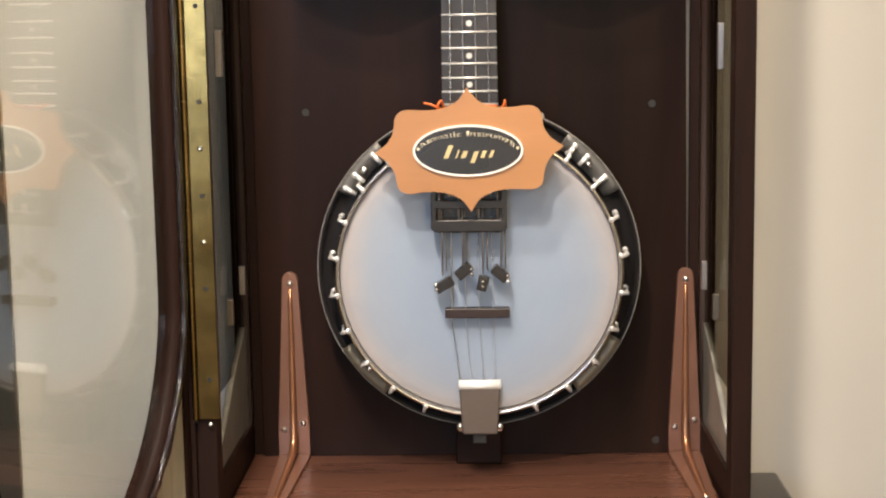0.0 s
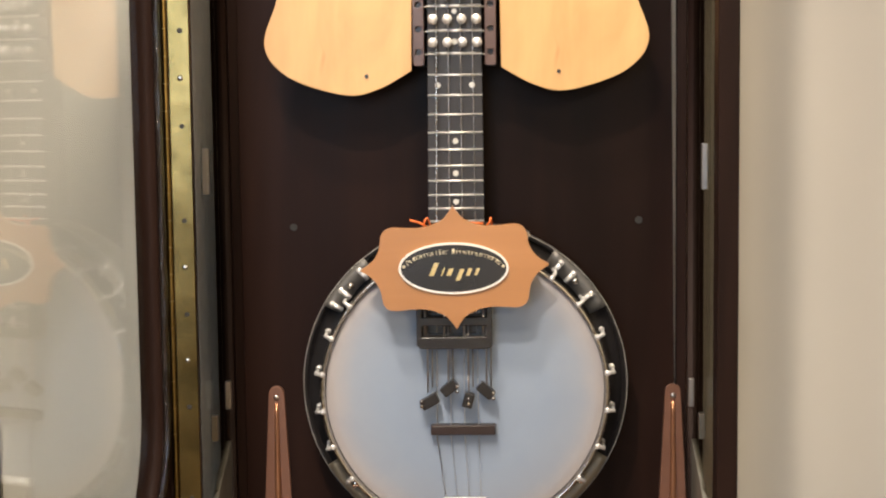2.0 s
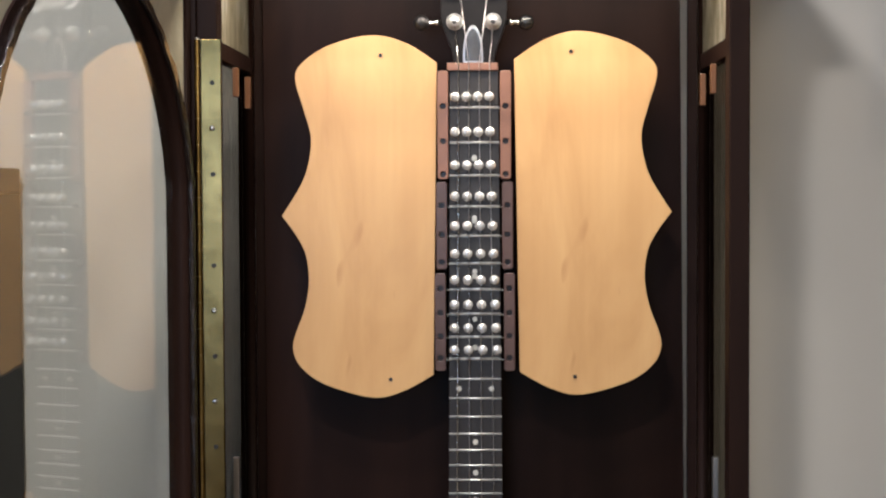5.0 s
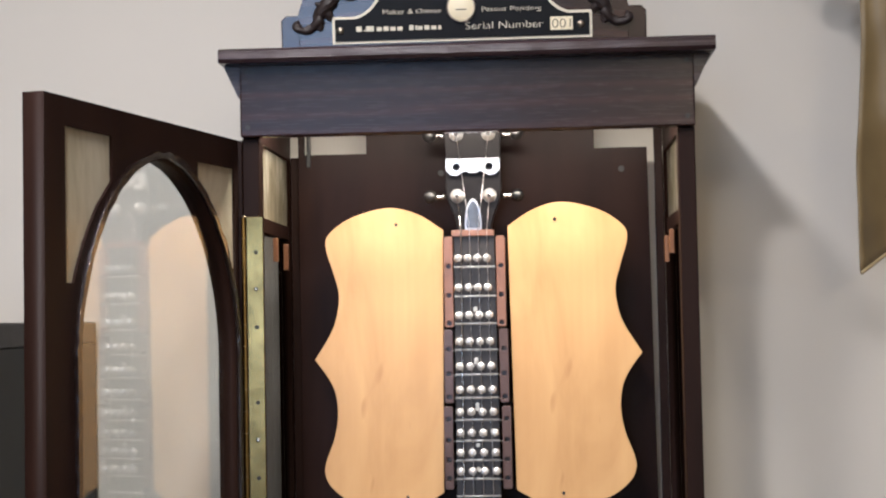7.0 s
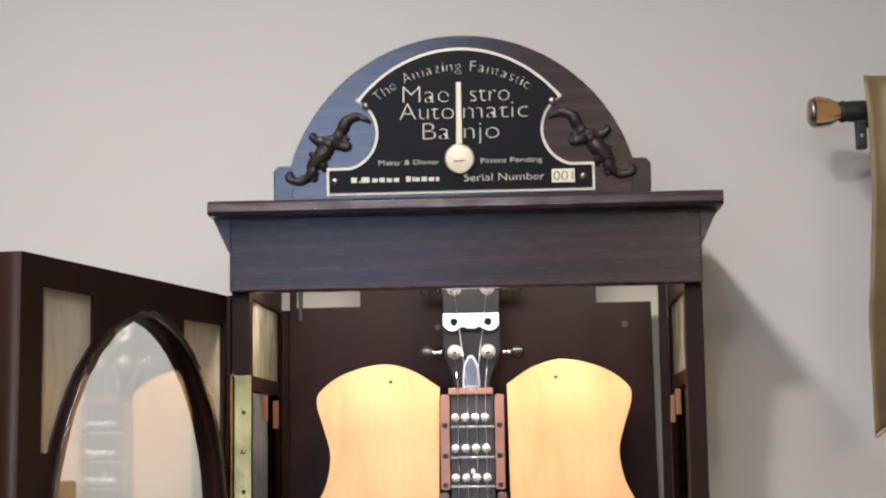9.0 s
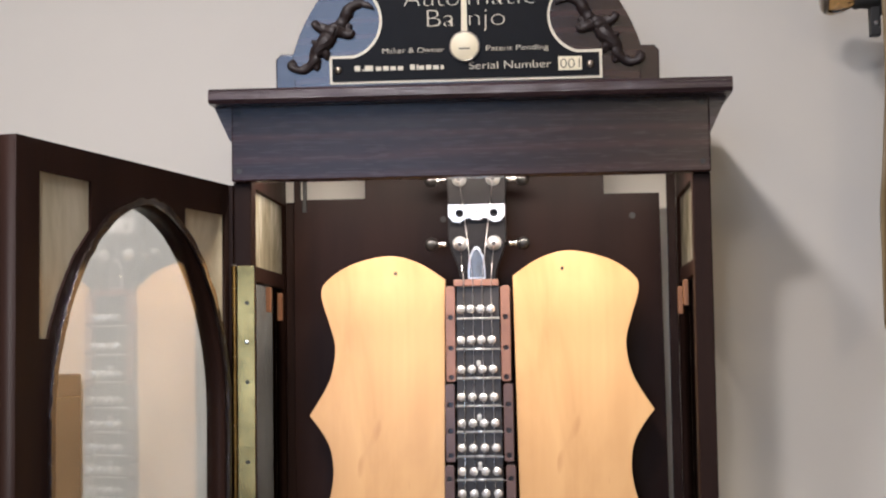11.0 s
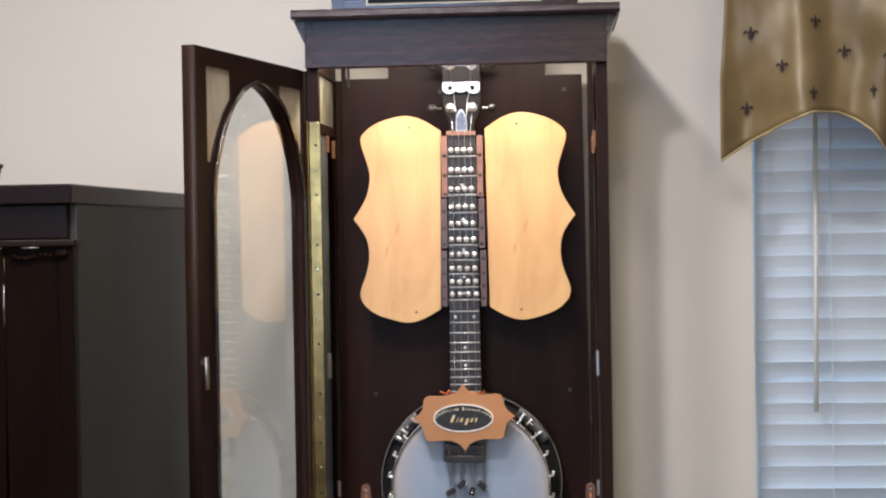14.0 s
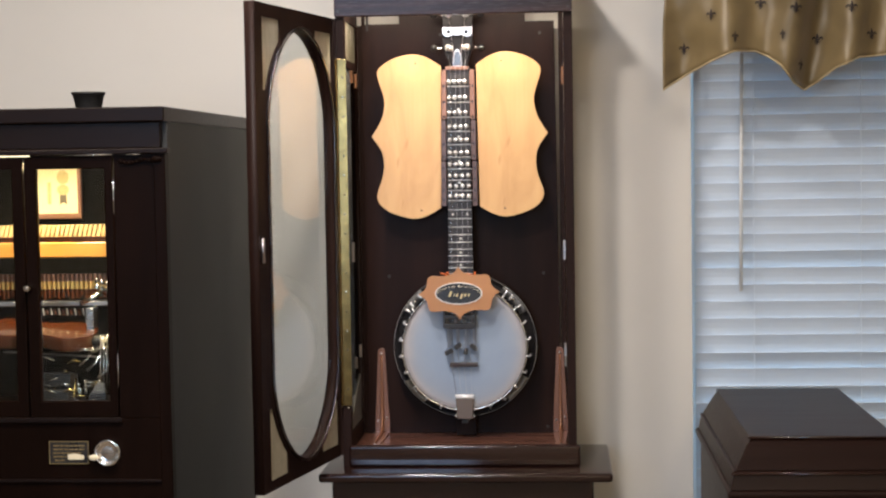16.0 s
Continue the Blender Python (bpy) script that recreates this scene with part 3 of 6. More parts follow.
for i in range(9):
    z = 1.69 - i * 0.0885
    bm = rod((-0.2515, -0.2005, z), (-0.2515, -0.1980, z), 0.0022, seg=10)
    part("screw_hole", bm, MATT_BLACK, hinge)
    if i % 3 != 1:
        part("hinge_screw", ball((-0.2522, -0.1988, z - 0.044), 0.0027, None, (1, 0.5, 1), 12), NICKEL, hinge, "bright domed screw", True)


# ---- pale panels either side of the neck ----
EDGE_A = [(0.042, 1.723), (0.075, 1.744), (0.113, 1.753), (0.160, 1.742), (0.190, 1.722), (0.196, 1.704), (0.187, 1.672), (0.1795, 1.642), (0.183, 1.612), (0.192, 1.589), (0.212, 1.557)]
EDGE_B = [(0.212, 1.557), (0.196, 1.535), (0.186, 1.514), (0.183, 1.485), (0.188, 1.455), (0.199, 1.425), (0.2005, 1.408), (0.191, 1.390), (0.165, 1.372), (0.114, 1.358), (0.080, 1.365), (0.047, 1.383)]
PANEL_LOOP = spline(EDGE_A, 6, False)[:-1] + spline(EDGE_B, 6, False)


def place(x, z):
    """The panels stand forward of the back board, level with the fingerboard, shrunk to keep the camera's view."""
    return 0.0016 + 0.98 * x, 1.6 + 0.98 * (z - 1.6)


PANEL_Y = -0.040


def cover_panel(sx, dz):
    loop = [(place(sx * p.x, p.y + dz)) for p in PANEL_LOOP]
    ob = thing("cover_panel", (sx * 0.12, 0.03, 1.36 + dz), "pale maple panel with a scalloped outer edge beside the banjo neck", "panel", "cover panels")
    inv = Matrix.Translation((-sx * 0.12, -0.03, -1.36 - dz))
    part("face_board", plate([loop], PANEL_Y, PANEL_Y + 0.009, 0.0012, inv), MAPLE, ob)
    for x, z in ((0.103, 1.731), (0.094 if sx < 0 else 0.107, 1.378)):
        px, pz = place(sx * x, z + dz)
        bm = rod((px, PANEL_Y - 0.0012, pz), (px, PANEL_Y + 0.002, pz), 0.0021, seg=10)
        bmesh.ops.transform(bm, matrix=inv, verts=bm.verts[:])
        part("pin", bm, SMOKE, ob, "small dark nail head")
    for x, z in ((0.10, 1.70), (0.10, 1.41)):
        px, pz = place(sx * x, z + dz)
        bm = rod((px, PANEL_Y + 0.009, pz), (px, 0.0322, pz), 0.008, seg=12)
        bmesh.ops.transform(bm, matrix=inv, verts=bm.verts[:])
        part("spacer", bm, BACK_WOOD, ob)


cover_panel(-1, 0.0)
cover_panel(1, 0.003)

# ---- banjo ----
CX, CZ = 0.007, 1.0605
HZ, HS = 1.0570, 1.034            # centre height and scale of the head and hoop


def hoop(profile):
    return [(r * HS, y) for r, y in profile]


BRIDGE_Z, SCALE = 1.012, 0.70
FACE_Y = -0.040
TAIL_METAL = plain("brownish_satin_metal", (0.15, 0.118, 0.10), 0.42, 0.6, 0, 0.12, 30)
banjo = thing("banjo", (0, 0, 0), "four-string banjo with white head, nickel hoop and dark resonator, hung upright", "banjo")
part("resonator", lathe([(0.05, 0.031), (0.1470, 0.031), (0.1627, 0.020), (0.1690, 0.005), (0.1700, -0.028), (0.1690, -0.0305), (0.1666, -0.030), (0.1646, -0.022)], (CX, 0, CZ), seg=96), HEAD_BLACK, banjo, "black lacquered resonator", True)
part("binding", lathe([(0.1694, -0.0303), (0.1695, -0.0309), (0.1699, -0.0309), (0.1701, -0.0300)], (CX, 0, CZ), seg=96), EDGE_LINE, banjo, "thin white edge binding", True)
part("flange", lathe([(0.1450, -0.020), (0.1661, -0.023), (0.1661, -0.019), (0.1450, -0.015)], (CX, 0, CZ), seg=72), HEAD_BLACK, banjo, "dark resonator flange", True)
part("rim", lathe(hoop([(0.1426, -0.052), (0.1426, -0.01), (0.1367, -0.01)]), (CX, 0, HZ), seg=72), NECK_WOOD, banjo, "", True)
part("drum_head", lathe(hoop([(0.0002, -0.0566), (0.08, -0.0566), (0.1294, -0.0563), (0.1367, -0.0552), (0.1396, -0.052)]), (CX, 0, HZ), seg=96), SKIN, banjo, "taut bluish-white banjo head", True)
part("tension_hoop", lathe(hoop([(0.1403, -0.050), (0.1403, -0.0595), (0.1413, -0.0612), (0.1433, -0.0612), (0.1445, -0.0595), (0.1445, -0.047)]), (CX, 0, HZ), seg=96), NICKEL, banjo, "nickel tension hoop", True)

for i in range(24):
    a = radians(90 + 7.5 + 15 * i)
    deg = (math.degrees(a)) % 360
    if 70 < deg < 110 or 262 < deg < 278:
        continue
    c, s = math.cos(a), math.sin(a)
    r0, r1 = 0.1434 * HS, 0.1500 * HS
    bm = rod((CX + r0 * c, -0.0625, HZ + r0 * s), (CX + r1 * c, -0.060, HZ + r1 * s), 0.0021, seg=10)
    rod((CX + r1 * c, -0.061, HZ + r1 * s), (CX + r1 * c, -0.018, HZ + r1 * s), 0.0017, bm, 8)
    ball((CX + r0 * c, -0.0628, HZ + r0 * s), 0.0031, bm, seg=10)
    rod((CX + r1 * c, -0.030, HZ + r1 * s), (CX + r1 * c, -0.021, HZ + r1 * s), 0.0034, bm, 6)
    part("tension_hook", bm, HOOK_NICKEL, banjo, smooth=True)


def flange_plate(a0, a1):
    n, bm = 10, bmesh.new()
    grid = []
    for i in range(n + 1):
        a = radians(a0 + (a1 - a0) * i / n)
        grid.append([bm.verts.new((CX + r * math.cos(a), y, CZ + r * math.sin(a))) for r, y in ((0.1500, -0.026), (0.1505, -0.0290), (0.1620, -0.0335), (0.1685, -0.0337), (0.1687, -0.0315))])
    for p, q in zip(grid, grid[1:]):
        for k in range(4):
            bm.faces.new((p[k], q[k], q[k + 1], p[k + 1]))
    for row in (grid[0], grid[-1]):
        bm.faces.new(row)
    bmesh.ops.recalc_face_normals(bm, faces=bm.faces[:])
    return bm


for a0, a1 in ((128, 150), (29, 56), (210.5, 233), (308, 332)):
    fp = part("flange_plate", flange_plate(a0, a1), GREY_METAL if a0 < 180 else DULL_METAL, banjo, "tarnished metal flange plate", True)
    a = radians((a0 + a1) / 2)
    if a0 < 180:
        for da in (-7, 3, 9):
            b = radians((a0 + a1) / 2 + da)
            bm = rod((CX + 0.150 * math.cos(b), -0.034, CZ + 0.150 * math.sin(b)), (CX + 0.1625 * math.cos(b), -0.036, CZ + 0.1625 * math.sin(b)), 0.0026, seg=12)
            ball((CX + 0.1625 * math.cos(b), -0.036, CZ + 0.1625 * math.sin(b)), 0.0034, bm, seg=12)
            part("flange_tube", bm, HOOK_NICKEL, fp, "shiny nickel tube", True)
    part("thumb_screw", ball((CX + 0.157 * math.cos(a), -0.0325, CZ + 0.160 * math.sin(a)), 0.0042, None, (1, 0.7, 1), 12), NICKEL, fp, smooth=True)


def taper(z0, z1, w0, w1, y0, y1, bevel=0.0008):
    bm = box(-1, 1, y0, y1, z0, z1)
    for v in bm.verts:
        v.co.x *= (w0 if v.co.z < (z0 + z1) / 2 else w1) / 2
    bmesh.ops.bevel(bm, geom=bm.edges[:], offset=bevel, segments=1, affect="EDGES")
    return bm


part("neck", taper(1.19, 1.722, 0.054, 0.047, -0.033, 0.004, 0.006), NECK_WOOD, banjo)
part("fingerboard", taper(1.196, 1.713, 0.0585, 0.0520, FACE_Y, -0.032, 0.0006), EBONY, banjo, "black fingerboard")
part("heel_block", box(-0.02, 0.03, -0.005, 0.031, 0.84, 0.90, 0.002), BACK_WOOD, banjo)


def fret_z(n):
    return BRIDGE_Z + SCALE / 2 ** (n / 12)


def half_width(z):
    return (0.0585 + (0.0520 - 0.0585) * (z - 1.196) / 0.517) / 2


for n in range(1, 23):
    z = fret_z(n)
    if z < 1.205:
        break
    w = half_width(z) - 0.0004
    part("fret", rod((-w, FACE_Y - 0.0004, z), (w, FACE_Y - 0.0004, z), 0.0011, seg=8), POLISHED, banjo, smooth=True)
for n, xs in ((12, (-0.0175, 0.0175)), (15, (0,)), (17, (0,)), (19, (0,)), (21, (0,)), (5, (0,)), (7, (0,)), (3, (0,)), (10, (0,))):
    z = (fret_z(n) + fret_z(n - 1)) / 2
    for x in xs:
        part("position_dot", rod((x, FACE_Y - 0.0006, z), (x, FACE_Y + 0.001, z), 0.0030, seg=14), IVORY, banjo, "pearl position dot")
part("nut", box(-0.0285, 0.0255, -0.046, -0.030, 1.7115, 1.7195, 0.0008), LEATHER, banjo, "brown string nut")

head_loop = spline([(0.021, 1.717), (0.024, 1.735), (0.032, 1.756), (0.0355, 1.775), (0.0345, 1.81), (0.036, 1.845), (0.037, 1.870)], 4, False)
part("headstock", plate([[(p.x, p.y) for p in head_loop] + [(-p.x, p.y) for p in reversed(head_loop)]], -0.030, -0.014, 0.0012), HEAD_BLACK, banjo, "glossy black headstock")
bell = spline([(0.0105, 1.7205), (0.0108, 1.730), (0.0092, 1.745), (0.0065, 1.753), (0.0045, 1.757), (0.002, 1.760)], 4, False)
tc = part("truss_cover", plate([[(p.x - 0.001, p.y) for p in bell] + [(-p.x - 0.001, p.y) for p in reversed(bell)]], -0.0328, -0.0302, 0.0007), STEEL, banjo, "bell-shaped metal truss rod cover")
part("cover_inlay", plate([[(p.x * 0.80 - 0.001, 1.7225 + (p.y - 1.7205) * 0.86) for p in bell] + [(-p.x * 0.80 - 0.001, 1.7225 + (p.y - 1.7205) * 0.86) for p in reversed(bell)]], -0.0336, -0.0329, 0.0002), plain("clear_grey_plastic", (0.06, 0.06, 0.065), 0.12, 0, 0.5, 0.45, 60, 0.3), tc)
bar_loop = [(-0.0345, 1.8115), (-0.0345, 1.797), (-0.0285, 1.7905), (-0.021, 1.7892), (-0.0135, 1.7935), (-0.0085, 1.7950), (-0.005, 1.7925), (0.005, 1.7925), (0.0085, 1.7950), (0.0135, 1.7935), (0.021, 1.7892), (0.0285, 1.7905), (0.0345, 1.797), (0.0345, 1.8115)]
tb = part("tension_bar", plate([bar_loop, oval(-0.021, 1.8005, 0.0049, 0.0049, 18), oval(0.021, 1.8005, 0.0049, 0.0049, 18)], -0.038, -0.0345, 0.0006), HOOK_NICKEL, banjo, "bright nickel string bar")
part("bar_screw", ball((0, -0.0380, 1.804), 0.0028, None, (1, 0.5, 1), 12), STEEL, tb, smooth=True)
for sx in (-1, 1):
    for z in (1.764, 1.843):
        post = part("tuner_post", lathe([(0.0002, -0.043), (0.0035, -0.0428), (0.0072, -0.037), (0.0075, -0.0335), (0.009, -0.033), (0.009, -0.0302)], (sx * 0.0205, 0, z), seg=20), PLUNGER, banjo, "nickel tuning post", True)
        part("post_eye", rod((sx * 0.0205, -0.0434, z - 0.001), (sx * 0.0205, -0.0425, z - 0.001), 0.0027, seg=12), SMOKE, post)
        bm = rod((sx * 0.034, -0.024, z), (sx * 0.049, -0.024, z), 0.0028, seg=10)
        ball((sx * 0.040, -0.024, z), 0.0040, bm, seg=10)
        ball((sx * 0.0465, -0.024, z), 0.0035, bm, seg=10)
        part("tuner_shaft", bm, NICKEL, post, "", True)
        part("tuner_button", ball((sx * 0.056, -0.024, z), 0.0085, None, (1.0, 0.75, 1.0), 16), BLACK, post, "black tuning button", True)
for i, x in enumerate((-0.0165, -0.0055, 0.0055, 0.0165)):
    part("string", tube([((-1 if i < 2 else 1) * 0.0205, -0.039, 1.764 if i in (0, 3) else 1.843), (x, -0.0470, 1.7196), (x * 1.12, -0.0500, 1.40), (x * 1.3, -0.0690, BRIDGE_Z), (x * 1.1 + 0.005, -0.0650, 0.945)], [0.00060 if i == 0 else 0.00038] * 5, seg=6), NICKEL if i == 0 else STEEL, banjo, smooth=True)
part("bridge", box(-0.0280, 0.0385, -0.070, -0.0567, 1.0140, 1.0240, 0.001), NECK_WOOD, banjo, "small dark bridge")
tail = [(-0.0152, 0.944), (0.0282, 0.944), (0.0250, 0.893), (0.0235, 0.891), (-0.0105, 0.891), (-0.0120, 0.893)]
tp = part("tailpiece", plate([tail], -0.0715, -0.066, 0.0016), TAIL_METAL, banjo, "polished metal tailpiece")
part("lip", rod((-0.0155, -0.0685, 0.9435), (0.0285, -0.0685, 0.9435), 0.0052, seg=20), LIP_WHITE, tp, "shining rolled lip", True)
part("tail_bracket", box(-0.001, 0.013, -0.066, 0.0, 0.880, 0.893, 0.001), MATT_BLACK, tp)
for x in (-0.014, 0.027):
    part("lug", ball((x, -0.064, 0.897), 0.0040, None, (1, 0.6, 1.3), 10), NICKEL, tp, smooth=True)

# ---- fretting units: side strips and rows of plungers over the neck ----
for rows, z0, z1 in (((1, 2, 3), 1.5965, 1.7115), ((4, 5, 6), 1.5005, 1.5935), ((7, 8, 9, 10), 1.392, 1.4965)):
    unit = thing("fretting_unit", (0, -0.02, z0), ("copper-brown" if rows[0] == 1 else "dark red-brown") + " fretting unit with rows of bright plungers over banjo neck", "mechanism", "fretting units")
    inv = Matrix.Translation((0, 0.02, -z0))
    zm = (z0 + z1) / 2
    hw = 0.0265 + (1.7115 - zm) * 0.017
    for s in (-1, 1):
        x0, x1 = sorted((s * hw, s * (hw + 0.0115)))
        holes = [oval((x0 + x1) / 2, fret_z(r) + 0.001, 0.0033, 0.0033, 14) for r in rows]
        outline = [(x0, z0 + 0.002), (x0 + 0.002, z0), (x1 - 0.002, z0), (x1, z0 + 0.002), (x1, z1 - 0.002), (x1 - 0.002, z1), (x0 + 0.002, z1), (x0, z1 - 0.002)]
        st = part("side_strip", plate([outline] + holes, -0.0455, -0.0375, 0.0006, inv), LEATHER if rows[0] == 1 else SHADED_STRIP, unit, "copper-brown side strip" if rows[0] == 1 else "dark red-brown side strip")
        bm = box(x0 + 0.0008, x1 - 0.0008, -0.0374, 0.031, z0 + 0.001, z1 - 0.001)
        bmesh.ops.transform(bm, matrix=inv, verts=bm.verts[:])
        part("strip_backing", bm, NECK_WOOD, st)
    for r in rows:
        z = fret_z(r) + 0.0105
        sp = 0.0120 + (r - 1) * 0.00033
        for k in range(4):
            x = -0.002 + (r - 1) * 0.0003 + (k - 1.5) * sp
            bm = lathe([(0.0003, -0.0592), (0.0018, -0.0591), (0.0034, -0.0586), (0.0046, -0.0577), (0.0052, -0.0564), (0.0053, -0.0552), (0.0053, -0.0520), (0.0028, -0.0515), (0.0028, -0.0440)], (x, 0, z), seg=14)
            bmesh.ops.transform(bm, matrix=inv, verts=bm.verts[:])
            pl = part("plunger", bm, PLUNGER, unit, "bright nickel plunger head", True)
            bm = box(x - 0.0019, x + 0.0019, -0.0595, -0.0580, z - 0.0005, z + 0.0005)
            bmesh.ops.transform(bm, matrix=inv @ Matrix.Translation((x, 0, z)) @ Matrix.Rotation(random.uniform(0, 3.1), 4, "Y") @ Matrix.Translation((-x, 0, -z)), verts=bm.verts[:])
            part("slot", bm, DARK_NICKEL, pl)
        bm = box(-hw + 0.0002, hw - 0.0002, -0.0425, -0.0410, z - 0.0120, z - 0.0108)
        bmesh.ops.transform(bm, matrix=inv, verts=bm.verts[:])
        part("guide_bar", bm, DARK_NICKEL, unit)
        if r in (3, 5, 7, 9):
            bm = rod((0.0, -0.0450, z + 0.0085), (0.0, -0.041, z + 0.0085), 0.0026, seg=12)
            bmesh.ops.transform(bm, matrix=inv, verts=bm.verts[:])
            part("marker", bm, IVORY, unit)

# ---- picking unit on the drum head ----
pick = thing("picking_unit", (0.006, -0.057, 1.10), "smoked plastic picking unit with small pickers over the drum head", "mechanism")
inv = Matrix.Translation((-0.006, 0.057, -1.10))


def pick_part(name, bm, mat, label="", parent=None, smooth=False):
    bmesh.ops.transform(bm, matrix=inv, verts=bm.verts[:])
    return part(name, bm, mat, parent or pick, label, smooth)


slots = [rect(-0.0350, 0.0305, 1.1185, 1.1300), rect(-0.0350, 0.0305, 1.1385, 1.1500)]
pick_part("block", plate([[(-0.0405, 1.110), (-0.0365, 1.1065), (0.032, 1.1065), (0.036, 1.110), (0.036, 1.157), (-0.0405, 1.157)]] + slots, -0.088, -0.062, 0.0008), SMOKE, "smoked plastic block with two wide windows")
for x in (-0.032, -0.0125, 0.0075, 0.027):
    pick_part("guide_post", rod((x, -0.0835, 1.112), (x, -0.0835, 1.155), 0.0012, seg=8), STEEL, smooth=True)
pick_part("backing", box(-0.034, 0.032, -0.0615, -0.0575, 1.102, 1.20, 0.001), SMOKE)
for k, x in enumerate((-0.0300, -0.0090, 0.0115, 0.0300)):
    pick_part("rod", rod((x, -0.0765, 1.146), (x, -0.0765, 1.060 + 0.004 * (k % 2)), 0.0009, seg=8), STEEL, smooth=True)
    pick_part("rod", rod((x + 0.0045, -0.070, 1.107), (x + 0.0045, -0.070, 1.064), 0.0007, seg=8), DARK_NICKEL, smooth=True)
for x, z, turn, w in ((-0.0285, 1.0500, 30, 0.019), (-0.0080, 1.0640, 40, 0.018), (0.0110, 1.0510, 75, 0.015), (0.0290, 1.0610, -40, 0.018)):
    m = Matrix.Translation((x, -0.072, z)) @ Matrix.Rotation(radians(-turn), 4, "Y")
    bm = box(-w / 2, w / 2, -0.006, 0.006, -0.0052, 0.0052, 0.001)
    bmesh.ops.transform(bm, matrix=m, verts=bm.verts[:])
    pk = pick_part("picker", bm, SMOKE, "dark picker block")
    sx = -1 if x < -0.02 else 1
    for dz in (-0.0026, 0.0026):
        bm = ball((x + (sx * w * 0.42 if abs(turn) < 50 else 0.0), -0.0795, z + dz + (0.0015 * sx if turn == 30 else (-0.0045 if turn == -40 else 0.0))), 0.0021, None, (1, 0.6, 1), 10)
        pick_part("screw", bm, NICKEL, "", pk, True)

# ---- name plaque ----
plaque = thing("name_plaque", (0, -0.08, 1.13), "honey-coloured wooden plaque with pointed scalloped edge and oval black badge", "plaque")
inv = Matrix.Translation((0, 0.08, -1.13))
PC = (-0.001, 1.1905)
quarter = [(0.0, 0.0621), (0.005, 0.0545), (0.0125, 0.0472), (0.028, 0.0415), (0.045, 0.0407), (0.060, 0.0418), (0.0680, 0.0398), (0.0725, 0.0345), (0.0740, 0.0260), (0.0763, 0.0175), (0.0828, 0.0083), (0.0945, 0.0)]
q = spline(quarter, 4, False)
outline = [(p.x, p.y) for p in q] + [(p.x, -p.y) for p in reversed(q[:-1])] + [(-p.x, -p.y) for p in q[1:]] + [(-p.x, p.y) for p in reversed(q[1:-1])]
lean = radians(1.5)                # hung a little askew
part("board", plate([[(PC[0] + x * math.cos(lean) - z * math.sin(lean), PC[1] + x * math.sin(lean) + z * math.cos(lean)) for x, z in outline]], -0.100, -0.092, 0.0012, inv), PLAQUE_WOOD, plaque)
part("brass_stud", rod((0.0715, -0.008, 0.0920), (0.0715, 0.006, 0.0920), 0.0032, seg=12), DARK_NICKEL, plaque, "small brass stud behind the corner")
badge = part("badge", plate([oval(PC[0] - 0.001, PC[1] - 0.0005, 0.053, 0.0240, 56)], -0.1020, -0.1001, 0.0004, inv), BLACK, plaque, "oval black badge")
part("badge_rim", plate([oval(PC[0] - 0.001, PC[1] - 0.0005, 0.0550, 0.0258, 56), oval(PC[0] - 0.001, PC[1] - 0.0005, 0.0528, 0.0238, 56)], -0.1027, -0.1001, 0.0003, inv), WHITE_TRIM, badge, "thin white rim")
bx, bz = PC[0] - 0.001, PC[1] - 0.0005
word, total = "Automatic Instruments", 0.0
widths = {"m": 1.45, "A": 1.25, "u": 1.05, "n": 1.0, "o": 1.05, "a": 1.0, "e": 1.0, "s": 0.8, "c": 0.9, "t": 0.6, "i": 0.45, "I": 0.5, "r": 0.65, " ": 0.6}
span = sum(widths[c] for c in word)
for c in word:
    a = radians(168 - 156 * (total + widths[c] / 2) / span)
    total += widths[c]
    if c == " ":
        continue
    x, z = bx + 0.0455 * math.cos(a), bz + 0.0015 + 0.0140 * math.sin(a)
    bm = letters(c, 0.0048 * widths[c], 0.0056)
    for f in bmesh.ops.extrude_face_region(bm, geom=bm.faces[:])["geom"]:
        if isinstance(f, bmesh.types.BMVert):
            f.co.y -= 0.0003
    slope = math.degrees(math.atan2(0.0150 * math.cos(a), 0.0455 * math.sin(a)))
    bmesh.ops.transform(bm, matrix=inv @ Matrix.Translation((x, -0.10215, z - 0.001)) @ Matrix.Rotation(radians(slope), 4, "Y"), verts=bm.verts[:])
    part("letter", bm, CREAM, badge)
for x, w, h, dz in ((-0.0215, 0.0075, 0.0130, 0.002), (-0.0125, 0.0025, 0.0080, -0.0005), (-0.0055, 0.0075, 0.0070, -0.0008), (0.0045, 0.0070, 0.0115, -0.0035), (0.0135, 0.0060, 0.0070, -0.0008), (0.0215, 0.0050, 0.0070, -0.0005)):
    bm = box(-w * 0.32, w * 0.32, -0.1025, -0.10205, -h / 2, h / 2, 0.0003)
    for v in bm.verts:
        v.co.x += v.co.z * 0.4
    bmesh.ops.transform(bm, matrix=inv @ Matrix.Translation((bx + x + 0.002, 0, bz - 0.003 + dz)), verts=bm.verts[:])
    part("lettering_bar", bm, GILT, badge, "gold bar where script lettering stands")
for x in (-0.0495, 0.0495):
    bm = ball((bx + x, -0.1022, bz + 0.002), 0.0016, None, (1, 0.5, 1), 10)
    bmesh.ops.transform(bm, matrix=inv, verts=bm.verts[:])
    part("badge_screw", bm, CREAM, badge, smooth=True)
for x, z in ((-0.03, 1.175), (0.03, 1.175), (0.0, 1.21)):
    bm = rod((x, -0.0925, z), (x, -0.0605, z), 0.006, seg=12)
    bmesh.ops.transform(bm, matrix=inv, verts=bm.verts[:])
    part("stud", bm, SMOKE, plaque)

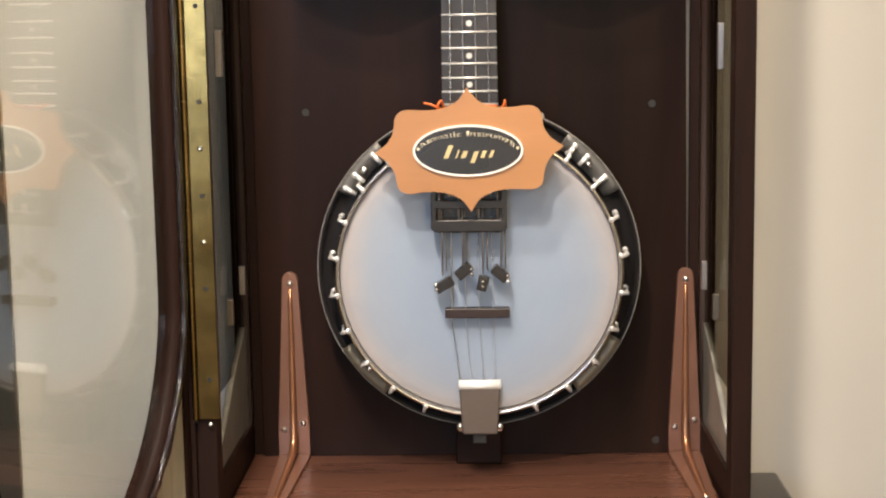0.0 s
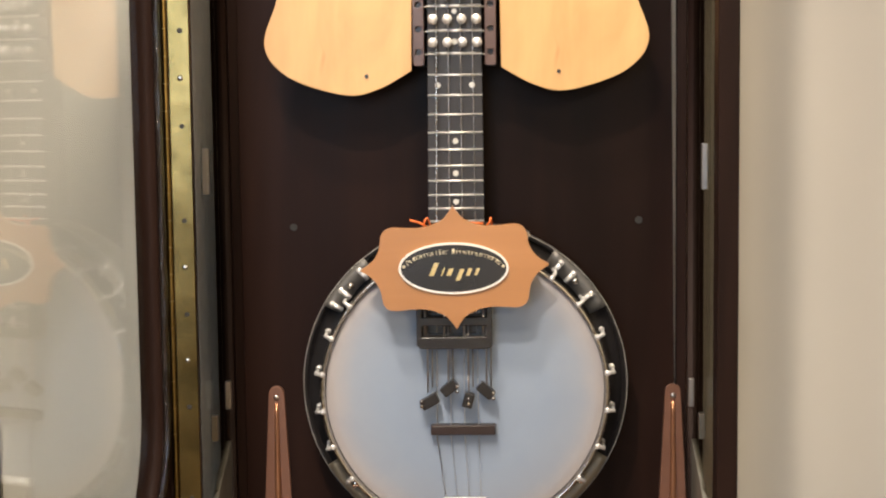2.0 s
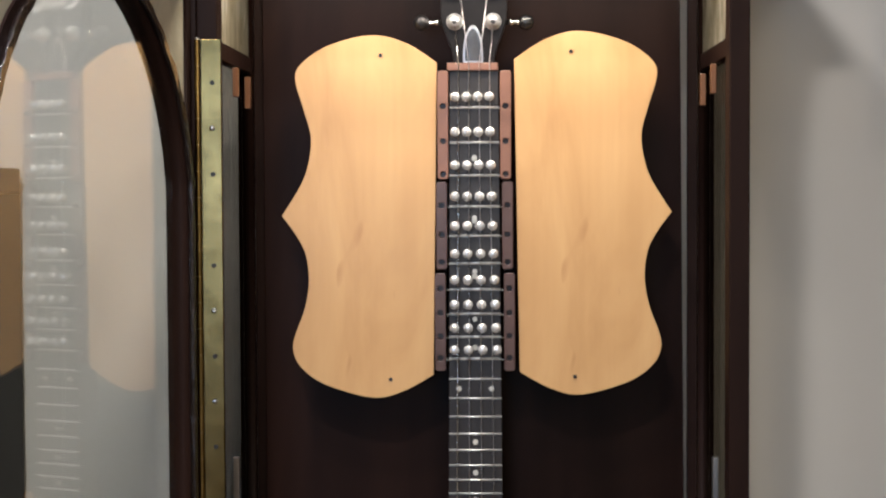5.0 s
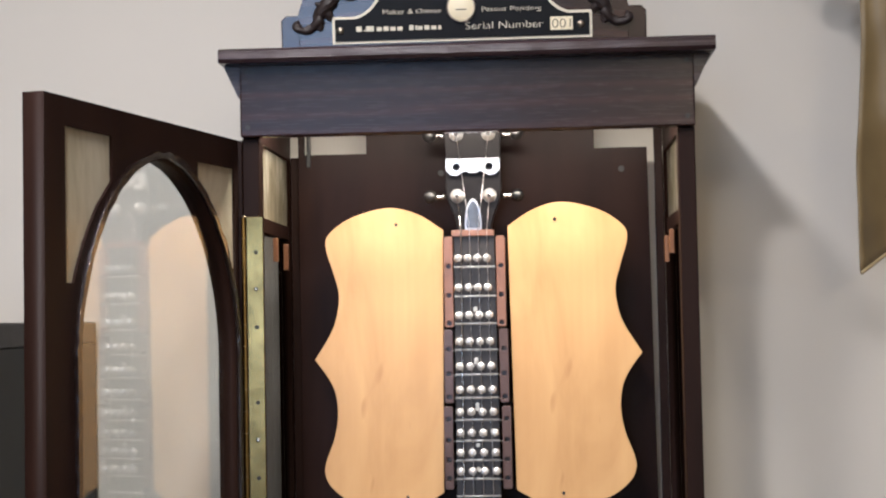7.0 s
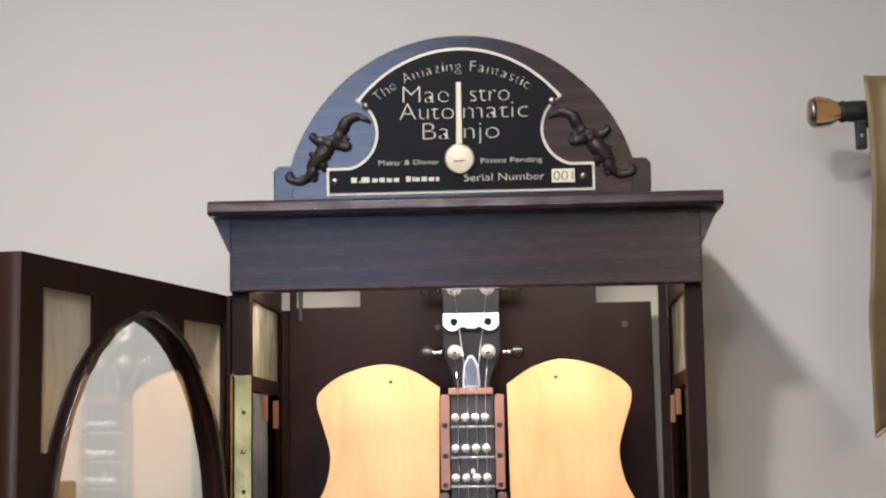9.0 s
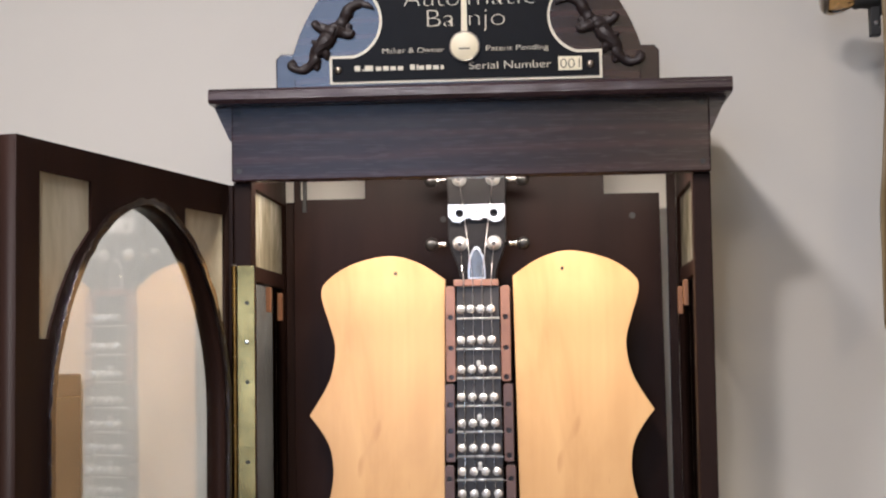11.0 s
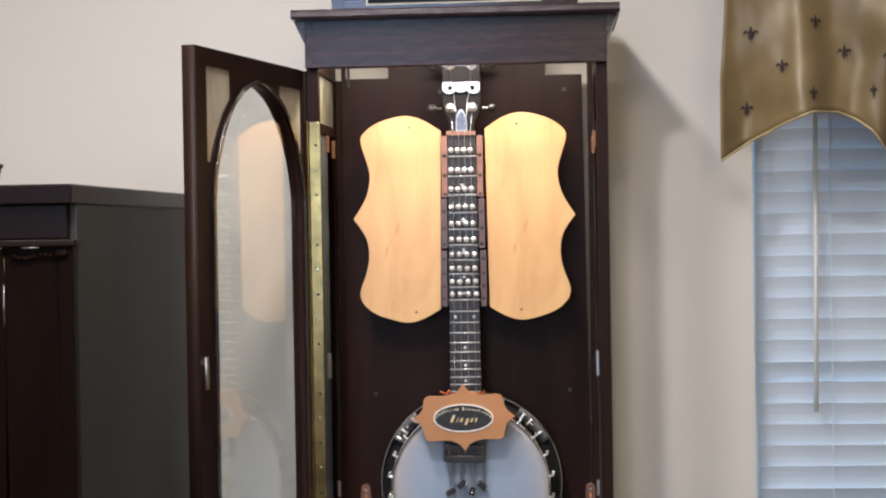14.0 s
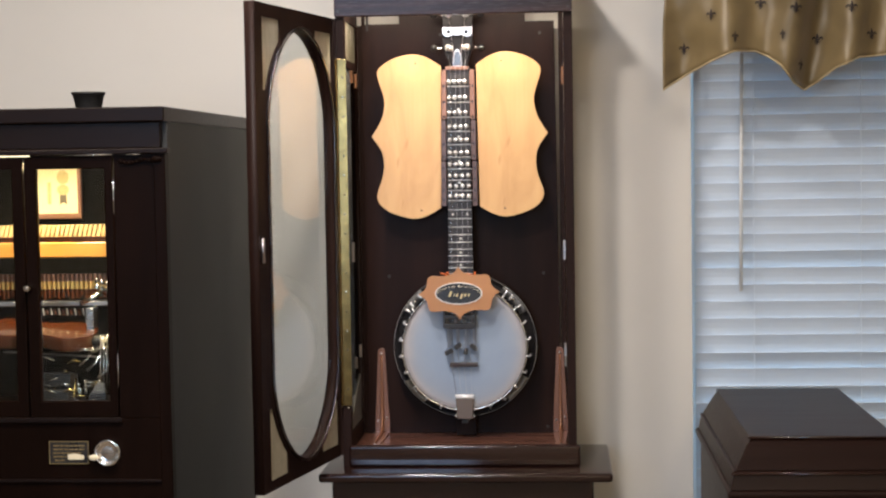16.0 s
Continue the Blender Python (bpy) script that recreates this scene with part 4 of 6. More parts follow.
WIRE = plain("orange_wire", (0.75, 0.16, 0.03), 0.45, 0, 0.1, 0.1, 60)
for k, pts in enumerate(([(-0.046, -0.075, 1.2365), (-0.038, -0.078, 1.2345), (-0.031, -0.076, 1.231), (-0.027, -0.070, 1.228)], [(-0.0325, -0.076, 1.227), (-0.0315, -0.078, 1.235), (-0.0285, -0.076, 1.2385), (-0.026, -0.07, 1.231)],
                         [(0.030, -0.075, 1.229), (0.0345, -0.078, 1.234), (0.0355, -0.076, 1.238), (0.0365, -0.07, 1.230)], [(-0.022, -0.07, 1.232), (0.0, -0.072, 1.2345), (0.028, -0.07, 1.232)])):
    w = spline(pts, 5, False)
    ob = link("orange_wire", tube(w, [0.0011] * len(w), seg=8), WIRE, None, "", True)
    tagged(ob, "thin orange insulated wire behind the wooden plaque", "wire", "plaque wires")

# ---- corner brackets ----
def shelf_bracket(cx, lean):
    ob = thing("corner_bracket", (cx, 0.03, SILL), "copper-brown enamelled steel corner bracket screwed to back and floor", "bracket", "corner brackets")
    inv = Matrix.Translation((-cx, -0.03, -SILL))
    top, bot = (cx, 1.040), (cx + lean, 0.848)
    leg = []
    for i in range(9):
        a = math.pi * i / 8
        leg.append((top[0] + 0.0085 * math.cos(a), top[1] + 0.0085 * math.sin(a)))
    leg += [(bot[0] - 0.0175, bot[1] + 0.02), (bot[0] - 0.0175, bot[1] - 0.004), (bot[0] + 0.0175, bot[1] - 0.004), (bot[0] + 0.0175, bot[1] + 0.02)]
    part("wall_leg", plate([leg], 0.026, 0.0315, 0.0008, inv), COPPER_PAINT, ob)
    foot = [(bot[0] - 0.0175, 0.030), (bot[0] + 0.0175, 0.030), (bot[0] + 0.0175, 0.015), (cx + lean * 0.4 + 0.010, -0.150), (cx + lean * 0.4 + 0.006, -0.158), (cx + lean * 0.4 - 0.006, -0.158), (cx + lean * 0.4 - 0.010, -0.150), (bot[0] - 0.0175, 0.015)]
    lay = Matrix(((1, 0, 0, 0), (0, 0, 1, 0), (0, 1, 0, 0), (0, 0, 0, 1)))
    part("floor_leg", plate([foot], SILL + 0.0002, SILL + 0.004, 0.0006, inv @ lay), COPPER_PAINT, ob)
    rib = [(top[0], 0.0255, 1.030), (cx + lean * 0.5, 0.0245, 0.95), (bot[0], 0.021, 0.875), (bot[0], 0.010, 0.853), (bot[0] - lean * 0.2, -0.02, 0.8475), (cx + lean * 0.5, -0.11, 0.8445), (cx + lean * 0.4, -0.14, 0.844)]
    sp = spline(rib, 4, False)
    bm = tube(sp, [0.0022 + 0.0022 * math.sin(math.pi * i / (len(sp) - 1)) for i in range(len(sp))], seg=10)
    bmesh.ops.transform(bm, matrix=inv, verts=bm.verts[:])
    part("rib", bm, COPPER, ob, "bright copper rib", True)
    for x, y, z in ((cx, 0.0255, 1.036), (bot[0] - 0.0105, 0.0255, 0.872), (bot[0] + 0.0105, 0.0255, 0.879), (cx + lean * 0.4, -0.148, 0.8445)):
        bm = ball((x, y, z), 0.0032, None, (1, 0.6, 1), 10)
        bmesh.ops.transform(bm, matrix=inv, verts=bm.verts[:])
        part("screw", bm, STEEL, ob, "bright screw head", True)


shelf_bracket(-0.2, 0.0)
shelf_bracket(0.231, 0.0)

CLIP_WOOD = wood("clip_wood", (0.09, 0.036, 0.013), (0.17, 0.07, 0.024), "Z", (0.35, 0.5), 0.1)
# Small clips and catches on the glazed sides, and plugged holes in the back board.
for s in (-1, 1):
    for y, z, h, mat in ((-0.10, 1.697, 0.030, CLIP_WOOD), (-0.02, 1.691, 0.034, CLIP_WOOD), (-0.105, 1.030, 0.026, DARK_NICKEL), (-0.02, 1.048, 0.030, STEEL), (-0.12, 1.29, 0.045, STEEL)):
        x0, x1 = sorted((s * 0.2475, s * 0.2415))
        ob = link("glass_clip", box(x0, x1, y - 0.004, y + 0.004, z - h / 2, z + h / 2, 0.0008), mat)
        tagged(ob, "small clip holding the side glass of the cabinet", "clip", "glass clips")
for x, z in ((0.1945, 1.2265), (-0.178, 1.222), (0.2, 0.855), (-0.045, 1.80), (0.192, 1.80)):
    part("plugged_hole", rod((x, 0.0312, z), (x, 0.0335, z), 0.004, seg=14), MATT_BLACK, cabinet, "small plugged screw hole")
for x in (-0.258, 0.258):
    for z in (1.8375, 1.903):
        part("fascia_screw", rod((x, -0.2068, z), (x, -0.203, z), 0.003, seg=12), MATT_BLACK, cabinet, "dark screw head")

# ---- arched crest with the dial plate ----
crest = thing("cabinet_crest", (0, -0.12, 1.926), "dark arched crest board with black and gold dial plate", "crest")
inv = Matrix.Translation((0, 0.12, -1.926))
R0, CC = 0.2117, (-0.005, 1.9225)
a0 = math.asin((1.984 - CC[1]) / R0)
arch = [(CC[0] + R0 * math.cos(a0 + (math.pi - 2 * a0) * i / 40), CC[1] + R0 * math.sin(a0 + (math.pi - 2 * a0) * i / 40)) for i in range(41)]
part("arched_board", plate([[(CC[0] + 0.2, 1.9265)] + arch + [(CC[0] - 0.2, 1.9265)]], -0.128, -0.110, 0.002, inv), CREST_WOOD, crest)
for s in (-1, 1):
    x0, x1 = sorted((-0.005 + s * 0.2, -0.005 + s * 0.2235))
    loop = [(x0, 1.9265), (x1, 1.9265), (x1, 1.978 if s > 0 else 1.984), (x1 - 0.006 * (s > 0), 1.984), (x0 + 0.006 * (s < 0), 1.984), (x0, 1.978 if s < 0 else 1.984)]
    part("end_block", plate([loop], -0.1275, -0.108, 0.0015, inv), MAHOGANY_X, crest)


def dial_outline(grow):
    """Waisted plate: straight foot, round bites at both sides, and an arched top."""
    g = grow
    bite_r = 0.044 - g
    cx = -0.006
    right = [(0.1565 + g, 1.949 - g), (0.1565 + g, 1.978 + g)]
    pts = []
    b0 = math.asin(max(-1, (1.978 + g - 2.0205) / bite_r))
    for i in range(17):
        a = math.pi - b0 + ((math.pi * 0.72) - (math.pi - b0)) * i / 16
        pts.append((0.141 + bite_r * math.cos(a), 2.0205 + bite_r * math.sin(a)))
    right += pts
    right.append((0.1195 + g * 1.5, 2.0580 + g * 0.5))
    arcp = []
    a_tip = math.atan2(2.0580 - 1.9125, 0.1195)
    r_tip = math.hypot(2.0580 - 1.9125, 0.1195)
    for i in range(1, 24):
        f = i / 24
        a = a_tip + (math.pi - 2 * a_tip) * f
        r = r_tip + 0.0165 * math.sin(math.pi * f) + g
        arcp.append((r * math.cos(a), 1.9125 + r * math.sin(a)))
    loop = right + arcp + [(-x, z) for x, z in reversed(right)]
    return [(cx + x, z) for x, z in loop]


border = part("dial_border", plate([dial_outline(0.0022)], -0.1312, -0.1285, 0.0004, inv), LETTER_CREAM, crest, "gold border of the dial plate")
dial = part("dial_plate", plate([dial_outline(-0.0012)], -0.1330, -0.1314, 0.0002, inv), DIAL_BLACK, crest, "black dial plate with gold lettering")


def words(text, x, z, width, height, parent=dial, mat=LETTER_CREAM, turn=0.0):
    bm = letters(text, width, height)
    bmesh.ops.transform(bm, matrix=inv @ Matrix.Translation((x, -0.1334, z)) @ Matrix.Rotation(radians(turn), 4, "Y"), verts=bm.verts[:])
    return part("lettering", bm, mat, parent)


for text, x, z, w, h in (("Mae", -0.0425, 2.0545, 0.055, 0.0218), ("stro", 0.0325, 2.0545, 0.047, 0.0218), ("Auto", -0.0420, 2.0345, 0.064, 0.0218), ("matic", 0.0400, 2.0345, 0.077, 0.0218), ("Ba", -0.0305, 2.0105, 0.033, 0.0218), ("njo", 0.0225, 2.0105, 0.041, 0.0218),
                         ("Maker & Owner", -0.0640, 1.9815, 0.072, 0.0062), ("Patent Pending", 0.0570, 1.9815, 0.072, 0.0062), ("Serial Number", 0.0480, 1.9605, 0.095, 0.0092)):
    words(text, x - 0.002, z, w, h)
phrase, r = "The Amazing Fantastic", 0.1485
advance = dict(zip("TheAmazingFtsc ", (11, 9.6, 9.6, 12.6, 15, 10.6, 8.6, 4.6, 9.6, 10.6, 9.2, 6.2, 7.6, 9.6, 7)))
total, run = sum(advance[ch] for ch in phrase), 0.0
for ch in phrase:
    a = 130.5 - 74.5 * (run + advance[ch] / 2) / total
    run += advance[ch]
    if ch != " ":
        words(ch, -0.006 + r * math.cos(radians(a)), 1.9430 + r * math.sin(radians(a)), (advance[ch] - 2.4) * 0.00096, 0.0134, turn=90 - a)
x = -0.135
for w, h in ((0.009, 0.010), (0.003, 0.003), (0.013, 0.010), (0.0085, 0.0075), (0.0085, 0.0085), (0.0085, 0.0075), (0.0085, 0.0075), (0.006, 0.0), (0.0075, 0.010), (0.0025, 0.0095), (0.0085, 0.0075), (0.0085, 0.0085), (0.0085, 0.0075), (0.005, 0.0075)):
    if h:
        bm = box(x, x + w * 0.74, -0.1336, -0.1331, 1.9615, 1.9615 + h * 0.62, 0.0002)
        bmesh.ops.transform(bm, matrix=inv, verts=bm.verts[:])
        part("lettering_bar", bm, LETTER_CREAM, dial)
    x += w
tag = part("number_tag", plate([rect(0.1020, 0.1290, 1.9565, 1.9725)], -0.1340, -0.1331, 0.0002, inv), CREAM, dial, "small cream number tag")
bm = letters("001", 0.0225, 0.0115)
bmesh.ops.transform(bm, matrix=inv @ Matrix.Translation((0.1155, -0.1343, 1.9590)), verts=bm.verts[:])
part("lettering", bm, MATT_BLACK, tag)
pointer = part("pointer", plate([[(-0.0095, 1.998), (-0.0025, 1.998), (-0.0030, 2.0775), (-0.0085, 2.0775)]], -0.1375, -0.1350, 0.0004, inv), CREAM, crest, "cream dial pointer")
disc = part("pointer_disc", lathe([(0.0002, -0.1385), (0.0150, -0.1385), (0.0168, -0.1372), (0.0168, -0.1332), (0.0140, -0.1332)], (-0.006, 0.12, 1.987 - 1.926), seg=36), CREAM, pointer, "round cream disc", True)
bm = box(-0.0125, 0.0005, -0.1388, -0.1384, 1.9835, 1.9848)
bmesh.ops.transform(bm, matrix=inv, verts=bm.verts[:])
part("disc_slot", bm, MATT_BLACK, disc)
part("disc_rim", lathe([(0.0158, -0.1372), (0.0162, -0.1380), (0.0176, -0.1378), (0.0180, -0.1334), (0.0170, -0.1334)], (-0.006, 0.12, 1.987 - 1.926), seg=36), DARK_NICKEL, disc, "", True)
for sx, z, dx in ((-1, 1.963, 0.1485), (1, 1.963, 0.1450), (-1, 2.0525, 0.1105), (1, 2.0525, 0.1105)):
    bm = lathe([(0.0002, -0.1352), (0.0035, -0.1350), (0.0047, -0.1338), (0.0047, -0.1330)], (-0.006 + sx * dx, 0, z), seg=16)
    box(-0.006 + sx * dx - 0.003, -0.006 + sx * dx + 0.003, -0.1355, -0.1349, z - 0.0005, z + 0.0005, 0, bm)
    bmesh.ops.transform(bm, matrix=inv, verts=bm.verts[:])
    part("dial_screw", bm, DARK_NICKEL, dial, "", True)


def acanthus(sx):
    """A carved scroll: a horn curling inward at the top, ragged leaves at its waist, a curled foot."""
    bm = bmesh.new()
    K = 0.00037
    strokes = [([(340, 241), (322, 226), (296, 221), (266, 236), (250, 266), (232, 300)], (3, 6, 9, 12, 13, 15)),
               ([(215, 318), (190, 308), (168, 300), (154, 288), (163, 276)], (13, 12, 10, 8, 5)),
               ([(222, 312), (250, 322), (268, 326), (272, 314)], (13, 11, 8, 5)),
               ([(236, 300), (258, 300), (270, 290)], (9, 7, 4)),
               ([(208, 322), (188, 345), (168, 370), (152, 394), (148, 416)], (16, 17, 16, 13, 9)),
               ([(180, 350), (158, 352), (146, 345)], (10, 8, 4)),
               ([(176, 372), (190, 392), (186, 408)], (11, 8, 4)),
               ([(160, 400), (136, 428), (110, 441), (84, 436), (72, 421), (86, 411)], (11, 10, 9, 8, 7, 5)),
               ([(150, 412), (160, 428), (152, 440)], (8, 7, 4))]
    for k, (pts, radii) in enumerate(strokes):
        line = spline([(-0.112 + (x - 340) * K, 2.0335 - (y - 241) * K * 0.93) for x, y in pts], 5, False)
        n = len(line) - 1
        rr = [radii[min(int(i / 5), len(radii) - 1)] * (1 - i % 5 / 5) + radii[min(int(i / 5) + 1, len(radii) - 1)] * (i % 5 / 5) for i in range(n + 1)]
        tube([(p.x, -0.1312 - 0.0012 * (k % 3) - 0.0015 * math.sin(i * 0.5 + k), p.y) for i, p in enumerate(line)], [r * K * (1.50 + 0.12 * math.sin(i * 0.8 + k)) for i, r in enumerate(rr)], bm, 10)
    for x, y, r, turn in ((205, 312, 17, 40), (184, 300, 11, -20), (256, 318, 10, 10), (238, 278, 10, 60), (170, 362, 15, 50), (190, 340, 12, -30), (150, 385, 11, 55), (182, 388, 9, -60), (124, 432, 10, 20), (80, 426, 8, 0), (318, 230, 6, -20), (280, 230, 8, 20)):
        ball((-0.112 + (x - 340) * K, -0.1335, 2.0335 - (y - 241) * K * 0.93), r * K * 1.55, bm, (1.35, 0.5, 0.8), 12, Matrix.Rotation(radians(-turn), 4, "Y"))
    if sx > 0:
        for v in bm.verts:
            v.co.x = -0.012 - v.co.x
        bmesh.ops.reverse_faces(bm, faces=bm.faces[:])
    bmesh.ops.transform(bm, matrix=inv, verts=bm.verts[:])
    ob = part("carved_scroll", bm, CARVED, crest, "black-brown carved leaf scroll", True)
    rm = ob.modifiers.new("fuse", "REMESH")
    rm.mode, rm.voxel_size, rm.use_smooth_shade = "VOXEL", 0.0009, True


CARVED = plain("dark_carving", (0.016, 0.009, 0.008), 0.55, 0, 0.0, 0.25, 60, 0.3)
acanthus(-1)
acanthus(1)
crest.rotation_euler = (radians(5.2), 0, 0)   # tipped forward to mirror the added cool light towards the camera

# ---- window, blind, valance ----
WHITE_FRAME = plain("white_window_frame", (0.75, 0.76, 0.76), 0.4, 0, 0.1, 0.04, 30)
window = thing("window_1", (WX0, WALL_Y + 0.1, WZ0), "white-framed window behind a closed blind", "window", kind="structure")
inv = Matrix.Translation((-WX0, -WALL_Y - 0.1, -WZ0))
part("window_frame", plate([rect(WX0, WX1, WZ0, WZ1), rect(WX0 + 0.035, WX1 - 0.035, WZ0 + 0.035, WZ1 - 0.035)], WALL_Y + 0.105, WALL_Y + 0.15, 0.002, inv), WHITE_FRAME, window)
part("meeting_rail", plate([rect(WX0 + 0.035, WX1 - 0.035, 1.27, 1.31)], WALL_Y + 0.11, WALL_Y + 0.14, 0.002, inv), WHITE_FRAME, window)
pane = part("window_pane", plate([rect(WX0 + 0.034, WX1 - 0.034, WZ0 + 0.034, WZ1 - 0.034)], WALL_Y + 0.125, WALL_Y + 0.129, 0, inv), SHEET, window)
pane.visible_shadow = False
part("window_sill", box(-0.0, WX1 - WX0, -0.11, 0.0, -0.02, 0.004, 0.002), WHITE_FRAME, window)

blind = thing("venetian_blind", (WX0 + 0.012, WALL_Y + 0.06, WZ0 + 0.03), "white venetian blind with wide slats, closed", "blind")
BLY = WALL_Y + 0.06
inv = Matrix.Translation((-WX0 - 0.012, -BLY, -WZ0 - 0.03))


def slat():
    """A slightly bowed slat, tilted nearly shut."""
    bm = bmesh.new()
    ring = []
    w, th = 0.0250, 0.0012
    prof = [(-w, 0.0), (-w * 0.5, 0.0016), (0, 0.0022), (w * 0.5, 0.0016), (w, 0.0)]
    loop = [(a, b + th) for a, b in prof] + [(a, b - th) for a, b in reversed(prof)]
    for x in (0.0, WX1 - WX0 - 0.024):
        ring.append([bm.verts.new((x, b, a)) for a, b in loop])
    k = len(loop)
    for i in range(k):
        bm.faces.new((ring[0][i], ring[0][(i + 1) % k], ring[1][(i + 1) % k], ring[1][i]))
    bm.faces.new(ring[0][::-1])
    bm.faces.new(ring[1])
    bmesh.ops.recalc_face_normals(bm, faces=bm.faces[:])
    me = bpy.data.meshes.new("slat")
    bm.to_mesh(me)
    bm.free()
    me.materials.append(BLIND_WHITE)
    return me


slat_mesh = slat()
PITCH = 0.0415
rnd = random.Random(2)
for i in range(36):
    z = 1.9485 - i * PITCH
    if z < WZ0 + 0.05:
        break
    ob = new("slat", slat_mesh)
    ob.parent = blind
    tilt = 14 + rnd.uniform(-1.0, 1.0) + (11 if i in (17, 23, 25, 26) else 0)
    ob.matrix_local = inv @ Matrix.Translation((WX0 + 0.012, BLY, z)) @ pose(0, 0, 0, tilt, rnd.uniform(-0.12, 0.12), 0)
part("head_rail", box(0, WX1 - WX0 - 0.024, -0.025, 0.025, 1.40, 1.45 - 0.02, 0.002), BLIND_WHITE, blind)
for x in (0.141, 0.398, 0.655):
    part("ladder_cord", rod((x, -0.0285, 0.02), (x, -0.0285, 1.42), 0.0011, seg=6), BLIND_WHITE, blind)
wand = part("tilt_wand", rod((0.107, -0.042, 1.17 - WZ0 - 0.03), (0.113, -0.036, 1.745 - WZ0 - 0.03), 0.0042, seg=8), WAND, blind, "clear plastic tilt wand", True)
part("wand_hook", rod((0.113, -0.036, 1.74 - WZ0 - 0.03), (0.113, -0.02, 1.42), 0.002, seg=6), STEEL, wand)

ROD_Z, ROD_Y = 2.055, -0.02
rod_thing = thing("curtain_rod", (0.43, WALL_Y, ROD_Z), "dark curtain rod with a faceted amber glass finial", "curtain rod")
inv = Matrix.Translation((-0.43, -WALL_Y, -ROD_Z))


def rod_part(name, bm, mat, label="", parent=None, smooth=False):
    bmesh.ops.transform(bm, matrix=inv, verts=bm.verts[:])
    return part(name, bm, mat, parent or rod_thing, label, smooth)


AMBER = glass("amber_glass", (0.55, 0.34, 0.13), 0.03, 1.5)
rod_part("pole", rod((0.462, ROD_Y, ROD_Z), (1.62, ROD_Y, ROD_Z), 0.0095, seg=20), MATT_BLACK, smooth=True)
fin = rod_part("finial", lathe([(0.0002, 0.4265), (0.014, 0.427), (0.019, 0.431), (0.020, 0.437), (0.0165, 0.452), (0.0115, 0.461), (0.010, 0.464)], (0, ROD_Y, ROD_Z), "X", 10), AMBER, "faceted amber glass finial")
rod_part("finial_cap", lathe([(0.0002, 0.4235), (0.013, 0.424), (0.0175, 0.427), (0.0178, 0.4315), (0.015, 0.4318)], (0, ROD_Y, ROD_Z), "X", 20), DARK_NICKEL, "", fin, True)
rod_part("finial_collar", lathe([(0.0125, 0.462), (0.0140, 0.466), (0.0125, 0.471), (0.0135, 0.480), (0.0135, 0.494), (0.0100, 0.497)], (0, ROD_Y, ROD_Z), "X", 20), MATT_BLACK, "", fin, True)
bm = box(0.482, 0.494, ROD_Y - 0.006, ROD_Y + 0.010, ROD_Z - 0.047, ROD_Z - 0.005, 0.0015)
box(0.483, 0.493, ROD_Y + 0.0, ROD_Y + 0.016, ROD_Z - 0.020, ROD_Z + 0.004, 0.001, bm)
box(0.494, 0.560, ROD_Y + 0.010, ROD_Y + 0.018, ROD_Z - 0.018, ROD_Z - 0.006, 0.001, bm)
box(0.548, 0.558, ROD_Y + 0.018, WALL_Y - 0.004, ROD_Z - 0.018, ROD_Z - 0.006, 0.001, bm)
box(0.541, 0.565, WALL_Y - 0.004, WALL_Y, ROD_Z - 0.05, ROD_Z + 0.02, 0.001, bm)
rod_part("rod_bracket", bm, MATT_BLACK, "black steel rod bracket")
rod_part("bracket_screw", ball((0.488, ROD_Y - 0.0065, ROD_Z - 0.032), 0.003, None, (1, 0.5, 1), 10), STEEL, "", None, True)

VX0, VX1 = 0.480, 1.60


def hem(x):
    """Height of the valance's lower edge: points and arches, as in swags."""
    pts = [(0.475, 1.650), (0.535, 1.690), (0.586, 1.717), (0.632, 1.736), (0.683, 1.737), (0.714, 1.725), (0.739, 1.704), (0.770, 1.665), (0.800, 1.649), (0.825, 1.663), (0.866, 1.696), (0.917, 1.718), (0.976, 1.724), (1.04, 1.722), (1.09, 1.700), (1.14, 1.652), (1.18, 1.672), (1.26, 1.715), (1.34, 1.726), (1.42, 1.71), (1.48, 1.652), (1.53, 1.69), (1.60, 1.725)]
    for (xa, za), (xb, zb) in zip(pts, pts[1:]):
        if x <= xb:
            return za + (zb - za) * (x - xa) / (xb - xa)
    return pts[-1][1]


def fold(x, z):
    """Depth of the cloth: gathered at the rod, soft folds widening downwards."""
    u = (2.05 - z) / 0.40
    f = 0.024 * math.sin(31 * x + 1.8 * math.sin(7 * x) - 3.2 * u * math.sin(5 * x)) * (0.5 + 0.6 * u)
    f += 0.027 * math.sin(19 * x + 4 * u + 1.3) * u
    ridge = math.sin(54 * x + 2.0 * math.sin(9 * x) + 2.4 * u)
    f -= 0.006 * (0.5 + 0.5 * ridge) ** 2 * (0.6 + 0.5 * u)
    f += 0.0035 * math.sin(78 * x) * (1 - u) + 0.017 * noise.noise((x * 13, z * 7, 0.3)) + 0.006 * noise.noise((x * 31, z * 17, 1.3))
    return ROD_Y - 0.072 + f


